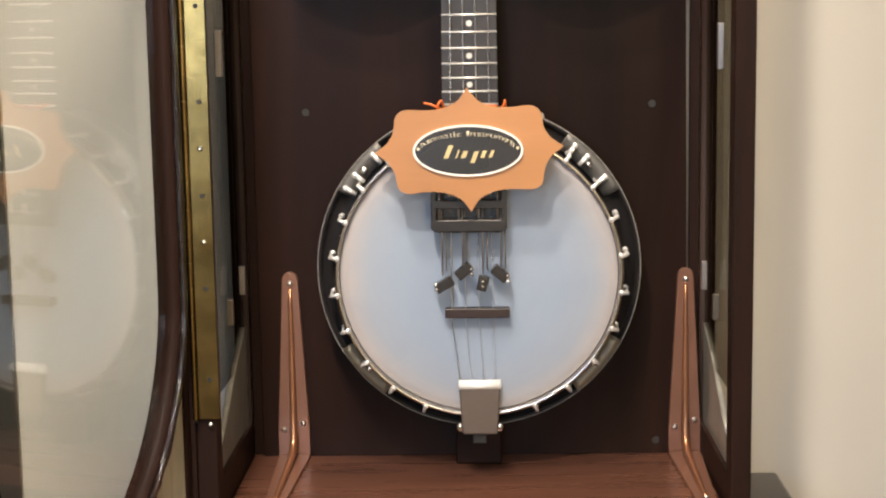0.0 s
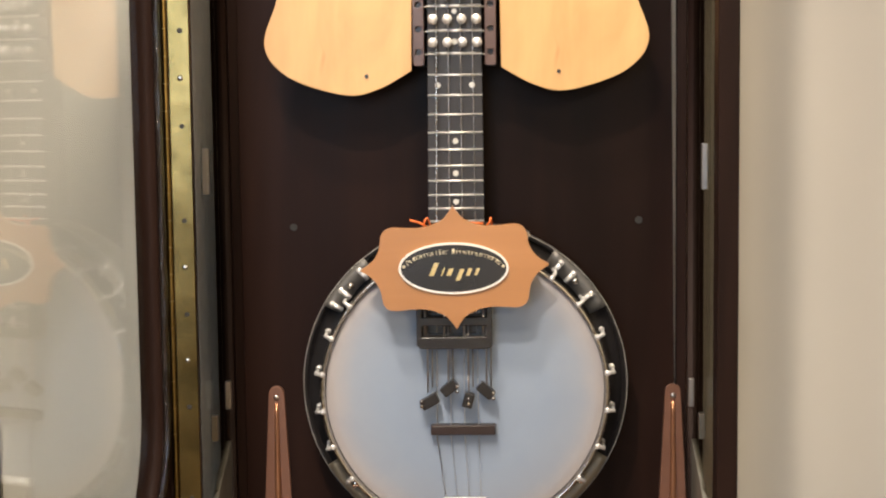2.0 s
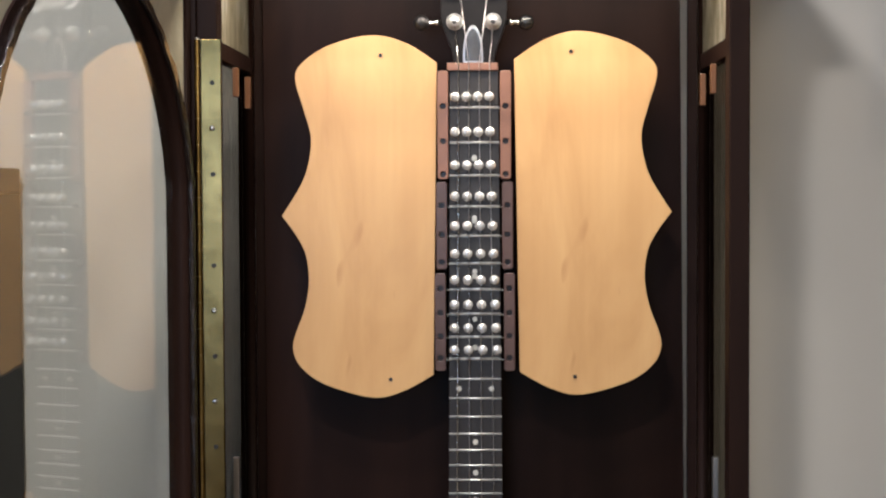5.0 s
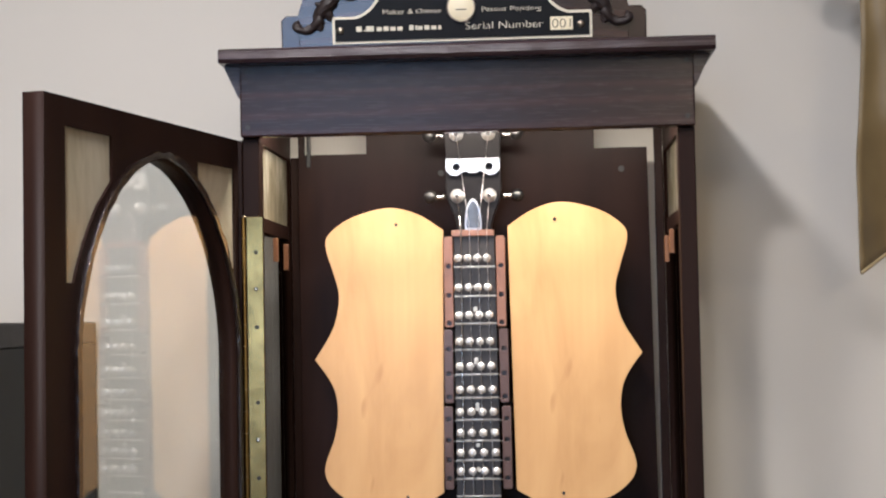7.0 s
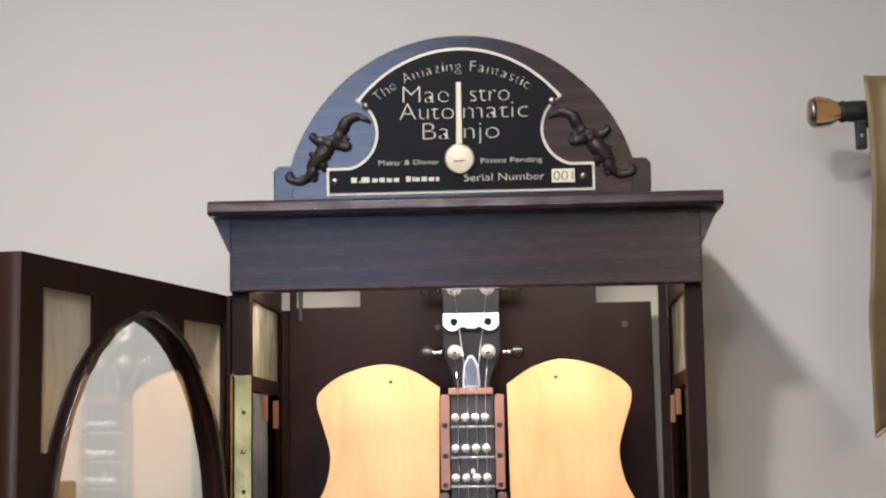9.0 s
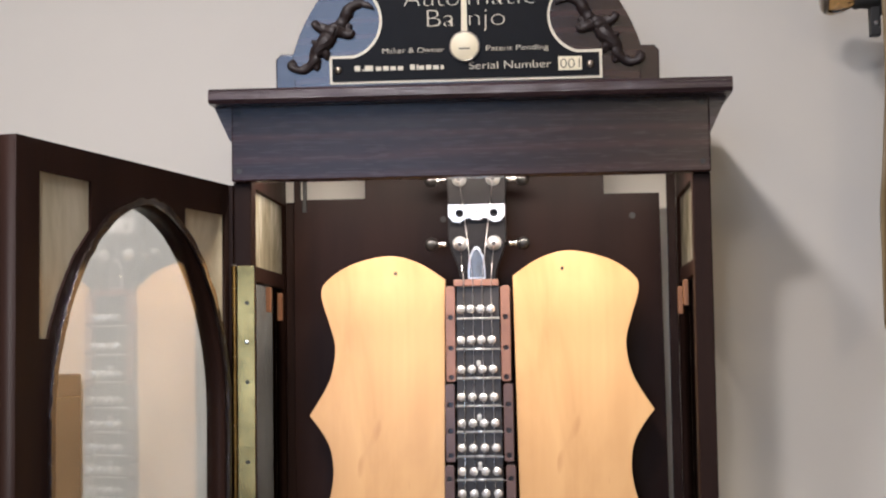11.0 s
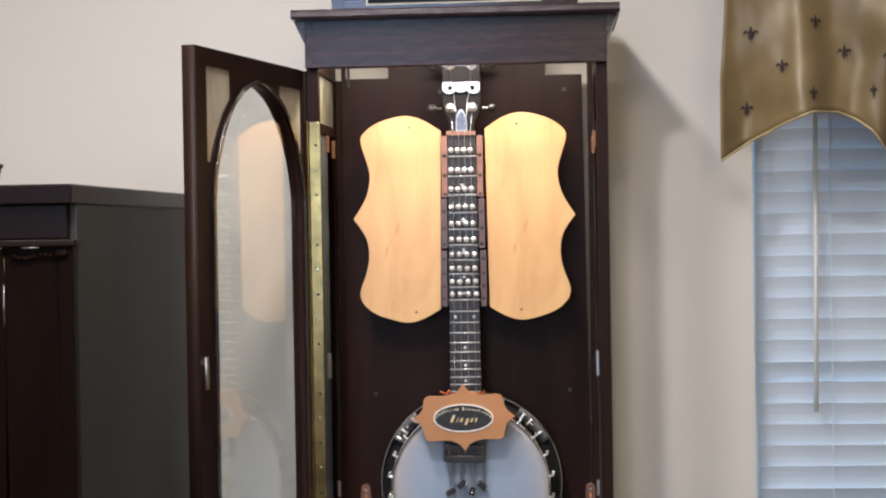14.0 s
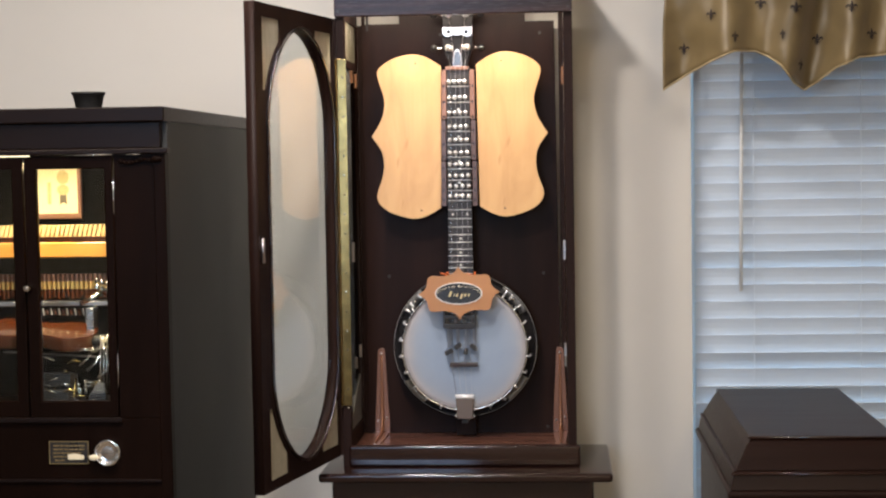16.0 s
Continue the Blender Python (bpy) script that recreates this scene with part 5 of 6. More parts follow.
def cloth():
    bm = bmesh.new()
    nx, nz = 150, 30
    rows = []
    for i in range(nx + 1):
        x = VX0 + (VX1 - VX0) * i / nx
        lo = hem(x)
        col = []
        for j in range(nz + 1):
            t = j / nz
            z = 2.085 + (lo - 2.085) * t
            shrink = 0.006 * math.sin(math.pi * min(1, t * 1.6)) * math.exp(-((x - VX0) / 0.06) ** 2)
            col.append(bm.verts.new((x + shrink - 0.004 * t * math.exp(-((x - VX0) / 0.05) ** 2), fold(x, z), z)))
        rows.append(col)
    for a, b in zip(rows, rows[1:]):
        for j in range(nz):
            bm.faces.new((a[j], b[j], b[j + 1], a[j + 1]))
    bmesh.ops.recalc_face_normals(bm, faces=bm.faces[:])
    return bm


valance = thing("valance", (0.49, ROD_Y, 2.045), "gold satin window valance with dark embroidered lilies and scalloped hem", "valance")
inv = Matrix.Translation((-0.49, -ROD_Y, -2.045))
bm = cloth()
bmesh.ops.transform(bm, matrix=inv, verts=bm.verts[:])
cl = part("cloth", bm, SATIN, valance, "", True)
md = cl.modifiers.new("thickness", "SOLIDIFY")
md.thickness = 0.0022
bm = bmesh.new()
xs = [VX0 + (VX1 - VX0) * i / 220 for i in range(221)]
tube([(x - 0.004 * math.exp(-((x - VX0) / 0.05) ** 2), fold(x, hem(x)) - 0.001, hem(x)) for x in xs], [0.0022] * 221, bm, 6)
bmesh.ops.transform(bm, matrix=inv, verts=bm.verts[:])
part("hem_cord", bm, PIPING, valance, "", True)


def lily(cx, cz, size, wide):
    """An embroidered three-petal lily lying on the cloth."""
    bm = bmesh.new()
    petals = [[(0, 0.5), (0.11, 0.18), (0.05, -0.10), (0, -0.5), (-0.05, -0.10), (-0.11, 0.18)],
              [(0.05, -0.10), (0.16, 0.16), (0.36, 0.20), (0.46, 0.02), (0.36, -0.08), (0.33, 0.06), (0.20, 0.02), (0.08, -0.18)],
              [(-0.05, -0.10), (-0.16, 0.16), (-0.36, 0.20), (-0.46, 0.02), (-0.36, -0.08), (-0.33, 0.06), (-0.20, 0.02), (-0.08, -0.18)],
              [(-0.2, -0.16), (0.2, -0.16), (0.2, -0.25), (-0.2, -0.25)],
              [(-0.04, -0.2), (0.15, -0.42), (0.0, -0.32), (-0.15, -0.42)]]
    for p in petals:
        vs = []
        for u, v in p:
            x, z = cx + u * size * wide, cz + v * size
            vs.append(bm.verts.new((x, fold(x, z) - 0.0040, z)))
        bm.faces.new(vs)
    bmesh.ops.triangulate(bm, faces=bm.faces[:])
    bmesh.ops.transform(bm, matrix=inv, verts=bm.verts[:])
    return bm


LILIES = [(0.531, 1.883, 1.0), (0.644, 1.899, 0.7), (0.584, 1.821, 0.75), (0.697, 1.845, 0.9), (0.772, 1.831, 1.0), (0.830, 1.764, 0.95), (0.635, 1.768, 0.6), (0.743, 1.772, 0.4), (0.526, 1.748, 0.85),
          (0.788, 1.704, 0.5), (0.899, 1.832, 0.95), (0.948, 1.771, 0.9)]
for i in range(9):                 # the rest of the staggered pattern
    for j, z in enumerate((1.762, 1.830, 1.895, 1.962, 2.025)):
        x = 0.545 + i * 0.118 + (0.059 if j % 2 else 0.0) + 0.008 * math.sin(i * 3.3 + j * 2.0)
        if x < 1.57 and (x > 0.97 or z > 1.93) and hem(x) + 0.02 < z:
            LILIES.append((x, z + 0.010 * math.sin(i * 2.1 + j * 1.7), 0.65 + 0.35 * math.sin(i * 5.1 + j * 2.3) ** 2))
for x, z, w in LILIES:
    part("embroidered_lily", lily(x, z, 0.0305, w), THREAD, valance)

# ---- cabinet gramophone with a stepped lid ----
gram = thing("gramophone_cabinet", (0.735, -0.37, 0.0), "dark mahogany gramophone cabinet with a stepped sloping lid", "gramophone")
inv = Matrix.Translation((-0.735, 0.37, 0))
GX0, GX1, GY0, GY1 = 0.597, 0.873, -0.69, -0.052


def frustum(levels):
    """Stacked rectangular outlines (grow, height) joined into one moulded block."""
    bm = bmesh.new()
    rings = [[bm.verts.new(c) for c in ((GX0 - g, GY0 - g, z), (GX1 + g, GY0 - g, z), (GX1 + g, GY1 + g, z), (GX0 - g, GY1 + g, z))] for g, z in levels]
    for a, b in zip(rings, rings[1:]):
        for i in range(4):
            bm.faces.new((a[i], a[(i + 1) % 4], b[(i + 1) % 4], b[i]))
    bm.faces.new(rings[0])
    bm.faces.new(rings[-1])
    bmesh.ops.recalc_face_normals(bm, faces=bm.faces[:])
    sharp = [e for e in bm.edges]
    bmesh.ops.bevel(bm, geom=sharp, offset=0.0012, segments=1, affect="EDGES")
    bmesh.ops.transform(bm, matrix=inv, verts=bm.verts[:])
    return bm


lid = part("lid", frustum([(0.001, 0.9565), (0.003, 0.9555), (0.003, 0.9520), (-0.001, 0.9510), (0.002, 0.948), (0.009, 0.938), (0.018, 0.920), (0.026, 0.905), (0.031, 0.895)]), GRAM_WOOD, gram, "sloping dark lid")
GRAM_GLOSS = wood("polished_gramophone_moulding", (0.012, 0.0045, 0.003), (0.028, 0.0105, 0.0065), "X", (0.06, 0.14), 0.3, gloss=0.6)


def edge_bead(z, g, r, parent):
    """Polished half-round bead along the front."""
    bm = bmesh.new()
    ends = (GX0 - g, GY0 - g, z), (GX1 + g, GY0 - g, z)
    rod(*ends, r, bm, 12)
    for c in ends:
        ball(c, r, bm, seg=12)
    bmesh.ops.transform(bm, matrix=inv, verts=bm.verts[:])
    part("edge_bead", bm, GRAM_GLOSS, parent, "polished edge bead", True)


edge_bead(0.9537, 0.0025, 0.0024, lid)
edge_bead(0.8895, 0.0375, 0.0026, lid)
part("lid_step", frustum([(0.0355, 0.8945), (0.038, 0.891), (0.0355, 0.887), (0.039, 0.868), (0.041, 0.858)]), GRAM_WOOD, lid)
part("case_moulding", frustum([(0.044, 0.8575), (0.048, 0.853), (0.048, 0.846), (0.042, 0.840)]), GRAM_WOOD, gram)
part("case", frustum([(0.036, 0.8395), (0.036, 0.05), (0.03, 0.0)]), GRAM_WOOD, gram)

# Made-up window out of view, built round the added cool fill.
made_up_window = thing("made_up_window", (-0.95, -6.05, 1.08), "made-up white-framed window in the opposite wall, for the cool fill", "window", kind="structure")
part("window_frame", plate([rect(-0.67, 0.67, 0.0, 1.54), rect(-0.62, 0.62, 0.05, 1.49)], -0.03, 0.03, 0.002), WHITE_FRAME, made_up_window)
part("window_pane", plate([rect(-0.625, 0.625, 0.045, 1.495)], -0.002, 0.002), SHEET, made_up_window).visible_shadow = False

LENS = bpy.data.materials.new("lamp_lens")
LENS.use_nodes = True
LENS.node_tree.nodes["Principled BSDF"].inputs["Emission Color"].default_value = (1.0, 0.91, 0.80, 1)
LENS.node_tree.nodes["Principled BSDF"].inputs["Emission Strength"].default_value = 4.0
# Fixtures assumed out of view, one under each ceiling lamp.
for lx, ly, watts, glow in LAMPS:
    can = thing("recessed_light", (lx, ly, 2.72), "white recessed ceiling light, switched on", "lamp", "ceiling lights")
    part("trim_ring", lathe([(0.088, -0.001), (0.115, -0.001), (0.115, -0.007), (0.088, -0.010)], (0, 0, 0), "Z", 32), WHITE_FRAME, can, "", True)
    part("lens", lathe([(0.0002, -0.004), (0.088, -0.004), (0.088, -0.0015)], (0, 0, 0), "Z", 32), LENS, can)

# ---- glazed violin-playing cabinet ----
VFY, VX = -0.50, -0.588        # front plane and outer side
VL, VMID = -1.200, -0.894
NEAR = 0.9234                  # shrinks the numbers below about PIVOT, the last camera position, to fit that view
PIVOT = Vector((0.234, -3.764, 1.495))
SHIFT = Matrix.Translation(PIVOT) @ Matrix.Scale(NEAR, 4) @ Matrix.Translation(-PIVOT)


def moved(x, y, z):
    return tuple(SHIFT @ Vector((x, y, z)))


def from_base(x, y, z):
    """Unshrunk numbers to the space of a thing whose base stands at the shifted point."""
    return Matrix.Translation(-(SHIFT @ Vector((x, y, z)))) @ SHIFT


VBACK, VLOW = 0.405, -0.1235
viol = thing("violin_player_cabinet", moved(VMID, -0.2, VLOW), "dark mahogany coin-operated violin player cabinet, glazed doors, lit inside", "cabinet")
inv = from_base(VMID, -0.2, VLOW)


def vp(name, bm, mat, label="", parent=None, smooth=False):
    bmesh.ops.transform(bm, matrix=inv, verts=bm.verts[:])
    return part(name, bm, mat, parent or viol, label, smooth)


vp("top_board", box(VL - 0.012, VX, VFY, VBACK, 1.5905, 1.622, 0.003), OLD_X, "dark top board")
vp("frieze", box(VL, VX - 0.012, VFY + 0.012, VFY + 0.032, 1.536, 1.590, 0.002), OLD_X)
bm = box(VL - 0.014, VX + 0.006, VFY - 0.004, VFY + 0.03, 1.5235, 1.5355, 0.003)
vp("cornice_moulding", bm, OLD_X)
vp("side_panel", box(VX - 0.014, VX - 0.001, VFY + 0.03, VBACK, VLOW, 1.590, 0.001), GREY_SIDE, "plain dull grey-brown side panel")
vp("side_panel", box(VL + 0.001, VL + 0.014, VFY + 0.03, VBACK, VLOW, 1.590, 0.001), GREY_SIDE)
vp("back_panel", box(VL + 0.015, VX - 0.015, 0.06, 0.08, VLOW, 1.590), OLD_OAK)
for x0, x1 in ((-0.6135, VX - 0.001), (VL + 0.001, VL + 0.026)):
    vp("corner_post", box(x0, x1, VFY + 0.004, VFY + 0.03, VLOW, 1.523, 0.002), OLD_OAK)
vp("side_stile", box(-0.701, -0.614, VFY + 0.010, VFY + 0.03, 0.965, 1.523, 0.001), OLD_OAK)
vp("side_stile", box(VL + 0.027, -1.087, VFY + 0.010, VFY + 0.03, 0.965, 1.523, 0.001), OLD_OAK)
vp("lower_front", box(VL + 0.027, -0.614, VFY + 0.010, VFY + 0.03, VLOW, 0.964, 0.001), OLD_OAK, "dark lower front board")
vp("lower_moulding", box(VL + 0.03, -0.695, VFY + 0.002, VFY + 0.010, 0.956, 0.967, 0.002), OLD_X)
vp("lower_rail", box(VL + 0.03, -0.615, VFY + 0.004, VFY + 0.010, 0.828, 0.834, 0.001), OLD_X)
vp("shelf", box(VL + 0.016, VX - 0.016, VFY + 0.031, 0.058, 0.96, 0.975), OLD_OAK)
vp("inner_top", box(VL + 0.016, VX - 0.016, VFY + 0.031, 0.058, 1.525, 1.535), OLD_OAK)

for x0, x1 in ((-0.8925, -0.702), (-1.086, -0.8955)):
    gx0, gx1 = (x0 + 0.0245, x1 - 0.0185) if x0 > -0.9 else (x0 + 0.0185, x1 - 0.0245)
    d = vp("glazed_door", plate([rect(x0, x1, 0.968, 1.521), rect(gx0, gx1, 1.002, 1.494)], VFY + 0.004, VFY + 0.024, 0.002), OLD_OAK, "dark glazed door")
    vp("door_pane", plate([rect(gx0 - 0.003, gx1 + 0.003, 0.999, 1.497)], VFY + 0.014, VFY + 0.017, 0), SHEET, "clear glass pane", d)
    if x0 > -0.9:
        vp("knob", lathe([(0.0002, VFY - 0.022), (0.006, VFY - 0.021), (0.008, VFY - 0.014), (0.005, VFY - 0.006), (0.009, VFY + 0.002), (0.009, VFY + 0.004)], (-0.8865, 0, 1.2435), seg=20), NICKEL, "nickel door knob", d, True)
        for z0, z1 in ((1.397, 1.466), (1.032, 1.102)):
            vp("hinge_pin", rod((-0.7005, VFY + 0.0025, z0), (-0.7005, VFY + 0.0025, z1), 0.0010, seg=8), NICKEL, "bright hinge pin", d, True)
# Glowing rod standing in for lamplight that leaks through the gap above the doors.
GAP_GLOW, _, gap_b = material("glowing_gap_line", (0.9, 0.8, 0.6), 0.4)
gap_b.inputs["Emission Color"].default_value = (1.0, 0.86, 0.5, 1)
gap_b.inputs["Emission Strength"].default_value = 2.5
vp("light_gap", rod((-1.075, VFY + 0.001, 1.5222), (-0.8775, VFY + 0.001, 1.5222), 0.0012, seg=8), GAP_GLOW, "thin glowing line of lamplight leaking above the doors", None, True)
for x, w in ((-0.745, 0.09), (-0.655, 0.03)):
    vp("trim_strip", rod((x - w / 2, VFY - 0.003, 1.5225), (x + w / 2, VFY - 0.003, 1.5225), 0.0017, seg=8), NICKEL, "", None, True)
for i in range(9):
    vp("carved_drop", ball((-0.684 + i * 0.0085, VFY + 0.004, 1.508 - 0.003 * math.sin(i * 0.8)), 0.005, None, (1, 0.6, 0.8), 10), OLD_OAK, "", None, True)
vp("corner_boss", ball((-0.606, VFY + 0.002, 1.512), 0.010, None, (1.2, 0.6, 0.7), 14), OLD_OAK, "", None, True)

plate_ob = vp("instruction_plate", plate([rect(-0.856, -0.771, 0.867, 0.9155)], VFY + 0.0075, VFY + 0.0099, 0.0004), BLACK, "small black plate with brass border")
DULL_GILT = plain("worn_gilt_print", (0.20, 0.145, 0.06), 0.5, 0.3, 0, 0.2, 120)
vp("plate_border", plate([rect(-0.856, -0.771, 0.867, 0.9155), rect(-0.8545, -0.7725, 0.8685, 0.914)], VFY + 0.0062, VFY + 0.0074, 0), DULL_GILT, "", plate_ob)
rnd = random.Random(8)
for row in range(5):
    x = -0.848 + rnd.uniform(0, 0.006)
    while x < (-0.785 if row < 3 else -0.822):
        w = rnd.uniform(0.005, 0.013)
        vp("lettering_bar", box(x, min(x + w, -0.777), VFY + 0.0064, VFY + 0.0074, 0.9045 - row * 0.0078, 0.9075 - row * 0.0078), DULL_GILT, "", plate_ob)
        x += w + 0.0025
vp("arrow_shape", plate([[(-0.816, 0.8765), (-0.781, 0.8765), (-0.781, 0.885), (-0.800, 0.8895), (-0.816, 0.887)]], VFY + 0.0064, VFY + 0.0074, 0), CREAM, "", plate_ob)
vp("coin_medallion", lathe([(0.0002, VFY + 0.003), (0.012, VFY + 0.0032), (0.0215, VFY + 0.005), (0.0235, VFY - 0.001), (0.0255, VFY - 0.003), (0.0280, VFY - 0.001), (0.029, VFY + 0.004), (0.029, VFY + 0.0099)], (-0.728, 0, 0.8915), seg=48), NICKEL, "round bright nickel coin plate", None, True)
vp("tag", ball((-0.757, VFY - 0.001, 0.882), 0.008, None, (1.4, 0.3, 0.8), 14), CREAM, "small cream paper tag", None, True)

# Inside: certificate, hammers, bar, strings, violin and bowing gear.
# Near-black for the inner wall: the dark depth behind the machinery is its colour.
VOID_BLACK = plain("unlit_depth_black", (0.004, 0.0035, 0.003), 0.9, 0, 0, 0.3, 30)
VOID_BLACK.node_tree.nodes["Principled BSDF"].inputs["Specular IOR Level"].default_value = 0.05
HAMMER_FELT = plain("cream_felt", (0.60, 0.47, 0.25), 0.8, 0, 0, 0.15, 90)
GOLD_FELT = plain("gold_felt", (0.62, 0.40, 0.12), 0.8, 0, 0, 0.15, 90)
ORANGE_WOOD = wood("orange_varnished_bar", (0.55, 0.24, 0.04), (0.75, 0.38, 0.08), "X", (0.15, 0.3), 0.5)
VIOLIN_RED = wood("violin_varnish", (0.06, 0.016, 0.005), (0.125, 0.036, 0.010), "X", (0.15, 0.3), 0.6)
PAPER = plain("cream_paper", (0.78, 0.70, 0.48), 0.8, 0, 0, 0.06, 30)
PALE_GOLD = plain("pale_print", (0.5, 0.42, 0.22), 0.8, 0, 0, 0.1, 60)
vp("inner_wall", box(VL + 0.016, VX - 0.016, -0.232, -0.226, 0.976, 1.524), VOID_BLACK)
for cx in (-0.893, ):
    cert = thing("framed_certificate", moved(cx, -0.27, 1.385), "cream certificate with two printed rosettes in a dark gilt frame", "picture")
    ci = from_base(cx, -0.27, 1.385)
    for name, bm, mat in (("picture_frame", plate([rect(cx - 0.062, cx + 0.0525, 1.382, 1.515), rect(cx - 0.052, cx + 0.0440, 1.394, 1.506)], -0.268, -0.256, 0.002), LEATHER),
                          ("paper", plate([rect(cx - 0.054, cx + 0.046, 1.392, 1.508)], -0.262, -0.258, 0), PAPER),
                          ("rosette", plate([oval(cx + 0.010, 1.475, 0.014, 0.016, 24)], -0.2632, -0.2621, 0), PALE_GOLD),
                          ("rosette", plate([oval(cx + 0.010, 1.447, 0.014, 0.012, 24)], -0.2632, -0.2621, 0), PALE_GOLD),
                          ("ribbon", plate([[(cx + 0.002, 1.436), (cx + 0.018, 1.436), (cx + 0.019, 1.413), (cx + 0.010, 1.419), (cx + 0.002, 1.413)]], -0.2632, -0.2621, 0), DARK_NICKEL),
                          ("ribbon", plate([rect(cx - 0.026, cx - 0.017, 1.415, 1.465)], -0.2632, -0.2621, 0), PALE_GOLD)):
        bmesh.ops.transform(bm, matrix=ci, verts=bm.verts[:])
        part(name, bm, mat, cert)
    part("easel_back", box(-0.046, 0.037, 0.012, 0.041, -0.003, 0.11), OLD_OAK, cert)

action = thing("piano_action", moved(-0.88, -0.30, 0.976), "row of gold felt piano hammers over an orange varnished bar", "mechanism")
ai = from_base(-0.88, -0.30, 0.976)


def ap(name, bm, mat, label="", smooth=False, parent=None):
    bmesh.ops.transform(bm, matrix=ai, verts=bm.verts[:])
    return part(name, bm, mat, parent or action, label, smooth)


for i in range(34):
    x = -1.06 + i * 0.0104
    if x > -0.715:
        break
    bm = box(x - 0.0034, x + 0.0034, -0.352, -0.330, 1.345, 1.371, 0.0015)
    for v in bm.verts:
        v.co.x += (v.co.z - 1.345) * 0.25
    ap("hammer", bm, HAMMER_FELT)
    ap("damper", box(x - 0.0026, x + 0.0026, -0.345, -0.325, 1.205 + 0.004 * (i % 3), 1.2285, 0.001), VIOLIN_RED)
    ap("damper_felt", box(x - 0.0028, x + 0.0028, -0.346, -0.325, 1.229, 1.2455, 0.001), GOLD_FELT)
    ap("damper_tip", box(x - 0.0026, x + 0.0026, -0.347, -0.330, 1.246, 1.262, 0.001), LEATHER)
ap("action_bar", box(-1.07, -0.712, -0.372, -0.345, 1.300, 1.334, 0.003), ORANGE_WOOD, "glossy orange wooden bar")
ap("action_rail", box(-1.07, -0.712, -0.340, -0.316, 1.334, 1.345, 0.001), VIOLIN_RED)
ap("action_rail", box(-1.07, -0.712, -0.350, -0.316, 1.192, 1.202, 0.001), STEEL)
ap("action_post", box(-1.07, -1.05, -0.33, -0.30, 0.976, 1.34, 0.001), OLD_OAK)
ap("action_post", box(-0.722, -0.704, -0.33, -0.30, 0.976, 1.34, 0.001), OLD_OAK)
ap("metal_housing", box(-0.802, -0.784, -0.385, -0.352, 1.130, 1.190, 0.002), STEEL, "grey steel housing")
for i in range(6):
    ap("cap_screw", ball((-0.779 + 0.012 * (i % 3), -0.37, 1.235 + 0.013 * (i // 3) - 0.004 * (i % 3)), 0.0062, None, (1, 0.8, 1), 12), NICKEL, "", True)
ap("cap_screw_arm", tube([(-0.82, -0.36, 1.198), (-0.797, -0.37, 1.206), (-0.770, -0.37, 1.222)], [0.005, 0.006, 0.007], seg=10), NICKEL, "", True)
for i in range(14):
    x = -0.91 + i * 0.009
    ap("small_lever", rod((x, -0.345, 1.186 - 0.004 * (i % 2)), (x + 0.004, -0.35, 1.172), 0.0018, seg=6), VIOLIN_RED if i % 2 else STEEL)

violin = thing("violin", moved(-0.88, -0.37, 1.10), "red-brown varnished violin held flat in the machine", "violin")
wi = from_base(-0.88, -0.37, 1.10)
body = spline([(-1.03, 0.0), (-1.00, 0.055), (-0.955, 0.060), (-0.915, 0.040), (-0.880, 0.042), (-0.830, 0.058), (-0.790, 0.030), (-0.780, 0.0), (-0.790, -0.030), (-0.830, -0.058), (-0.880, -0.042), (-0.915, -0.040), (-0.955, -0.060), (-1.00, -0.055)], 5)
lay = Matrix(((1, 0, 0, 0), (0, 0, 1, 0), (0, 1, 0, 0), (0, 0, 0, 1)))
bm = plate([[(p.x, p.y) for p in body]], 0.0, 0.030, 0.005)
bmesh.ops.transform(bm, matrix=wi @ Matrix.Translation((0, -0.385, 1.055)) @ pose(0, 0, 0, 12, 4, 0) @ Matrix.Translation((0.0, 0, 0)) @ lay, verts=bm.verts[:])
part("body", bm, VIOLIN_RED, violin)
for k in range(4):
    bm = rod((-0.98, -0.41 + k * 0.007, 1.097), (-0.765, -0.41 + k * 0.007, 1.084), 0.0006, seg=5)
    bmesh.ops.transform(bm, matrix=wi, verts=bm.verts[:])
    part("string", bm, STEEL, violin)
bm = box(-0.92, -0.915, -0.42, -0.38, 1.067, 1.097, 0.001)
bmesh.ops.transform(bm, matrix=wi, verts=bm.verts[:])
part("bridge", bm, GOLD_FELT, violin)
bm = box(-0.93, -0.83, -0.40, -0.36, 0.976, 1.045, 0.003)
bmesh.ops.transform(bm, matrix=wi, verts=bm.verts[:])
part("cradle", bm, MATT_BLACK, violin)

gear = thing("bowing_gear", moved(-0.80, -0.36, 0.976), "nickel rods, brackets and magnets of the bowing gear", "mechanism")
gi = from_base(-0.80, -0.36, 0.976)


def gp(name, bm, mat, label="", smooth=False):
    bmesh.ops.transform(bm, matrix=gi, verts=bm.verts[:])
    return part(name, bm, mat, gear, label, smooth)


rnd = random.Random(21)
for i in range(11):
    x = -0.912 + i * 0.014
    h = rnd.uniform(0.02, 0.075)
    gp("pillar", rod((x, -0.40 + rnd.uniform(-0.02, 0.03), 0.976), (x + rnd.uniform(-0.006, 0.006), -0.40, 0.99 + h), rnd.uniform(0.002, 0.0055), seg=10), NICKEL if i % 3 else BRASS, "", True)
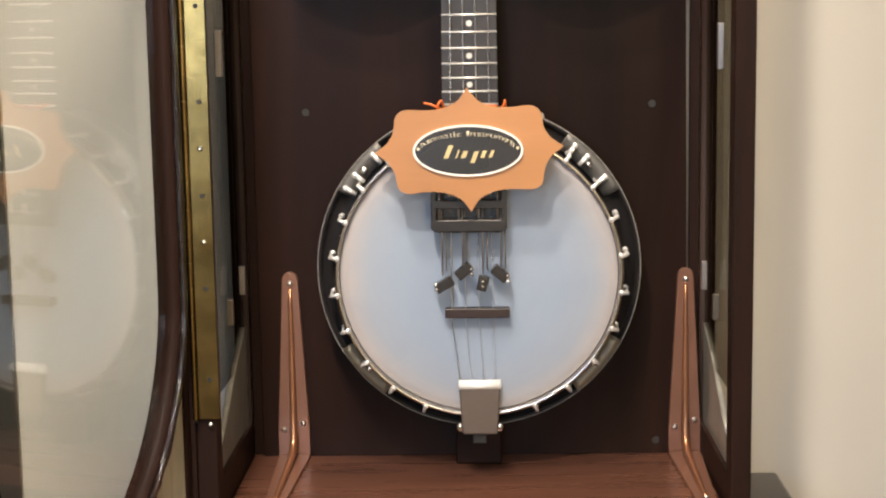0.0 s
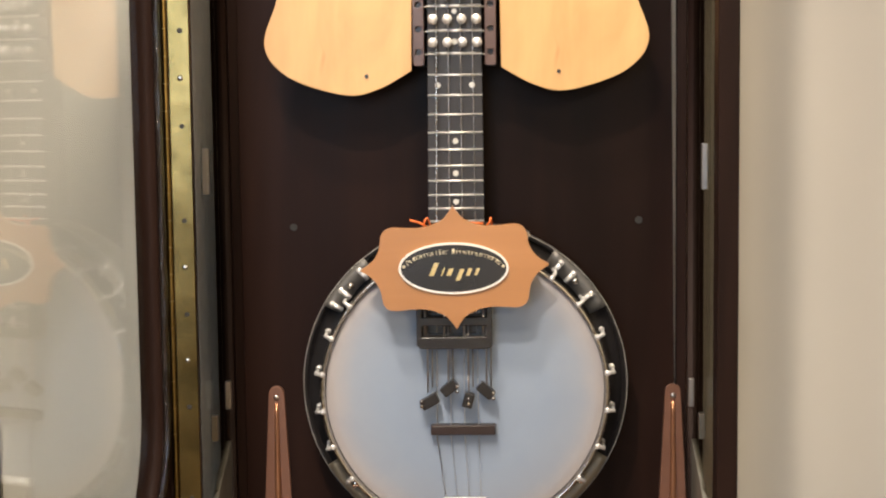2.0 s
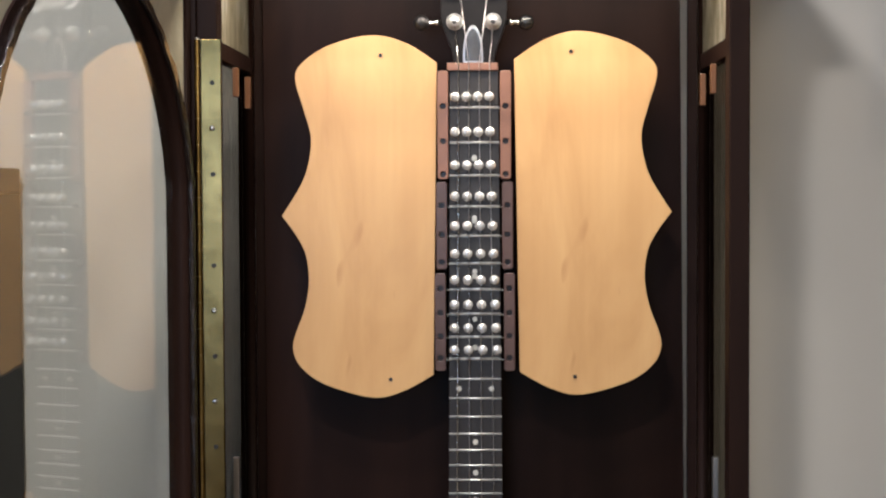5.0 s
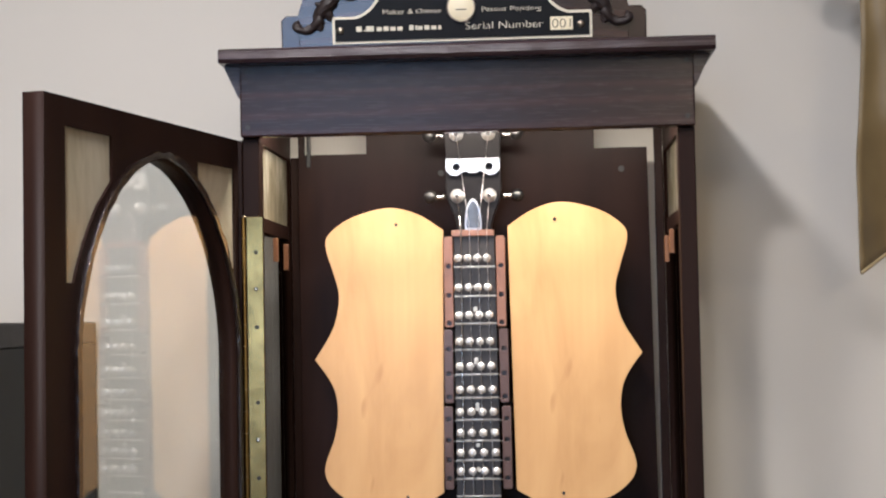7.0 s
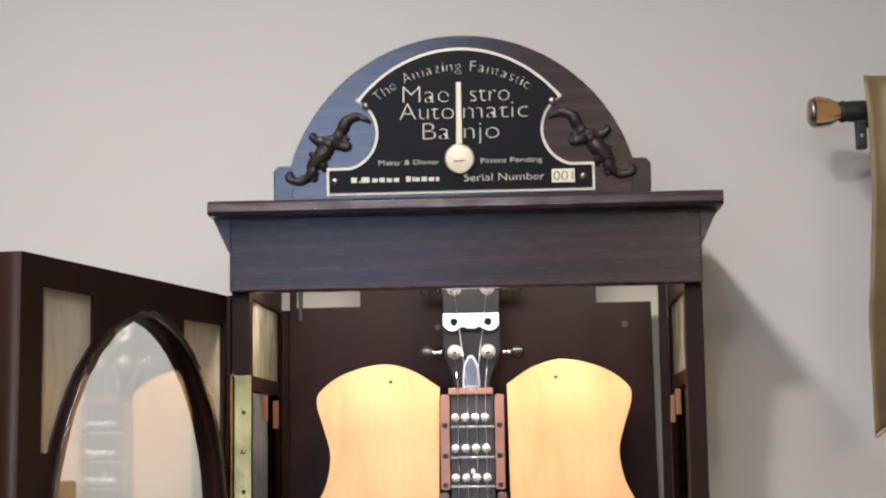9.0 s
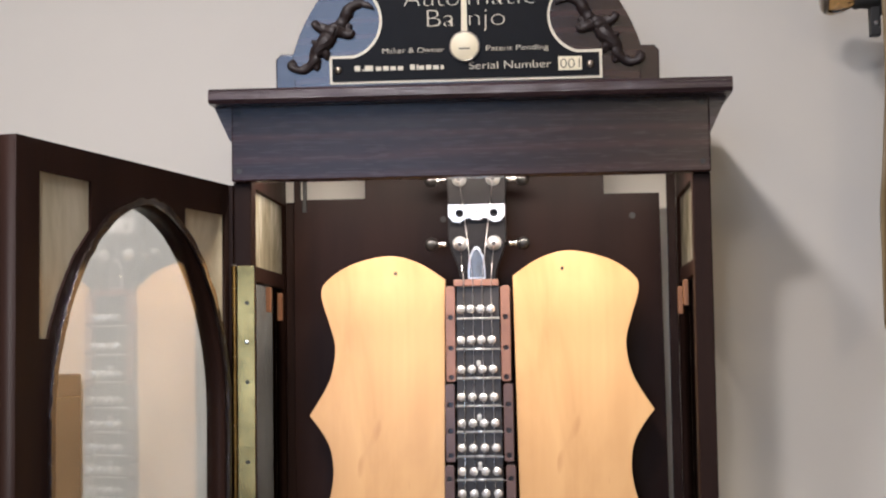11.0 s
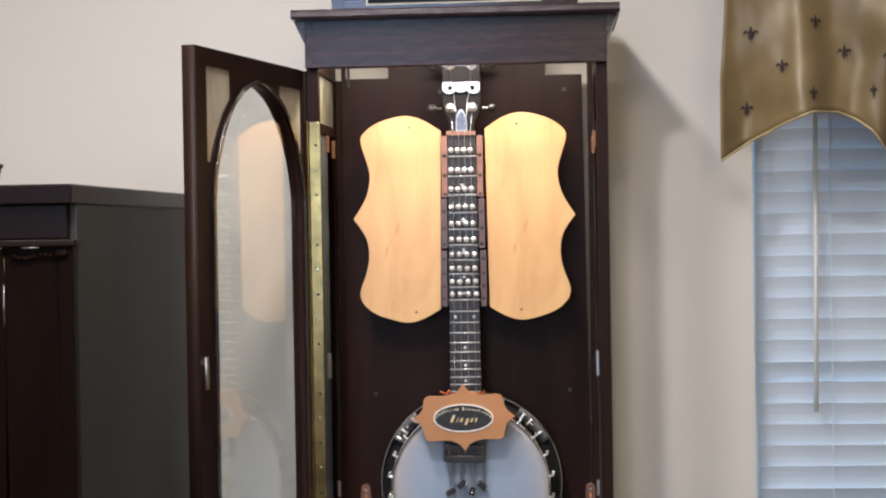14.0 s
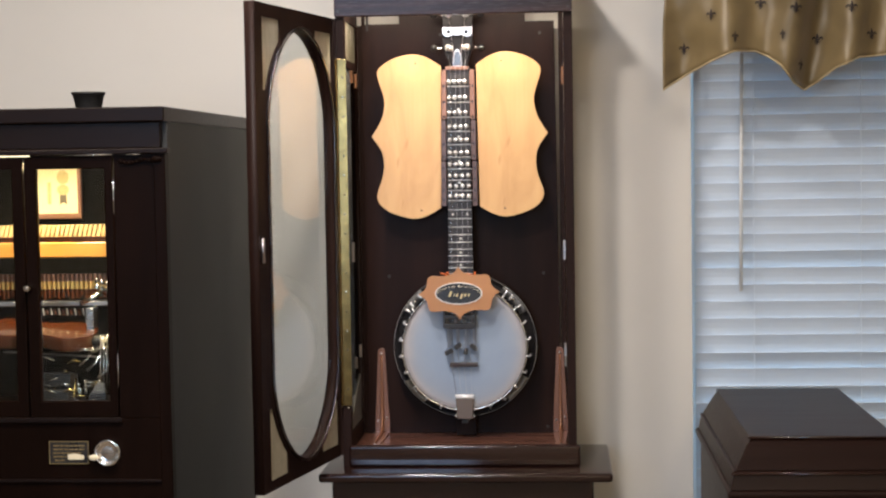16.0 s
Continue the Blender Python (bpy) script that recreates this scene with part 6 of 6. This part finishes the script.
for i in range(7):
    x, z = -0.795 + rnd.uniform(-0.02, 0.035), 1.02 + rnd.uniform(0, 0.1)
    gp("lever", tube([(x, -0.42, z), (x + 0.018, -0.415, z + 0.015), (x + 0.03, -0.41, z + 0.040)], [0.003, 0.0025, 0.002], seg=8), NICKEL, "", True)
for i in range(34):
    x, z = rnd.uniform(-0.915, -0.735), 0.985 + rnd.uniform(0, 0.12) * (0.4 if i % 2 else 1.0)
    y = -0.425 + rnd.uniform(-0.012, 0.012)
    if i % 3 == 0:
        gp("knob", ball((x, y, z), rnd.uniform(0.003, 0.006), None, (1, 0.8, 1), 10), NICKEL if i % 2 else BRASS, "", True)
    elif i % 3 == 1:
        gp("link", rod((x - 0.012, y, z), (x + 0.012, y, z + rnd.uniform(-0.01, 0.01)), 0.0022, seg=8), NICKEL, "", True)
    else:
        gp("arm", tube([(x - 0.014, y, z), (x, y, z + 0.006), (x + 0.016, y, z + 0.003)], [0.0016, 0.003, 0.0018], seg=8), BRASS if i % 4 else NICKEL, "", True)
gp("bracket_plate", plate([[(-0.795, 0.980), (-0.750, 0.980), (-0.750, 1.030), (-0.765, 1.035), (-0.785, 1.005)]], -0.43, -0.424, 0.001), NICKEL, "bright angled plate")
gp("magnet_block", box(-0.915, -0.83, -0.43, -0.39, 0.977, 1.015, 0.002), MATT_BLACK)
gp("magnet_block", box(-0.905, -0.83, -0.415, -0.39, 1.020, 1.050, 0.002), MATT_BLACK)
for k in range(3):
    gp("drive_rod", rod((-0.763 + 0.007 * k, -0.425, 0.985), (-0.757 + 0.007 * k, -0.425, 1.135), 0.0015, seg=8), NICKEL, "", True)
gp("drum", ball((-0.772, -0.40, 1.120), 0.017, None, (1.0, 0.8, 0.7), 18), MATT_BLACK, "", True)

cup = thing("plastic_cup", moved(-0.807, -0.30, 1.622), "small black plastic pot standing on the violin cabinet", "pot")
part("pot_wall", lathe([(0.0245, 0.0), (0.0254, 0.002), (0.0319, 0.033), (0.0346, 0.0337), (0.0346, 0.0383), (0.0328, 0.0383), (0.0309, 0.0337), (0.024, 0.004), (0.0002, 0.004)], (0, 0, 0), "Z", 32), MATT_BLACK, cup, "", True)
part("pot_base", lathe([(0.0002, 0.0002), (0.0242, 0.0002), (0.0242, 0.0035)], (0, 0, 0), "Z", 32), MATT_BLACK, cup)
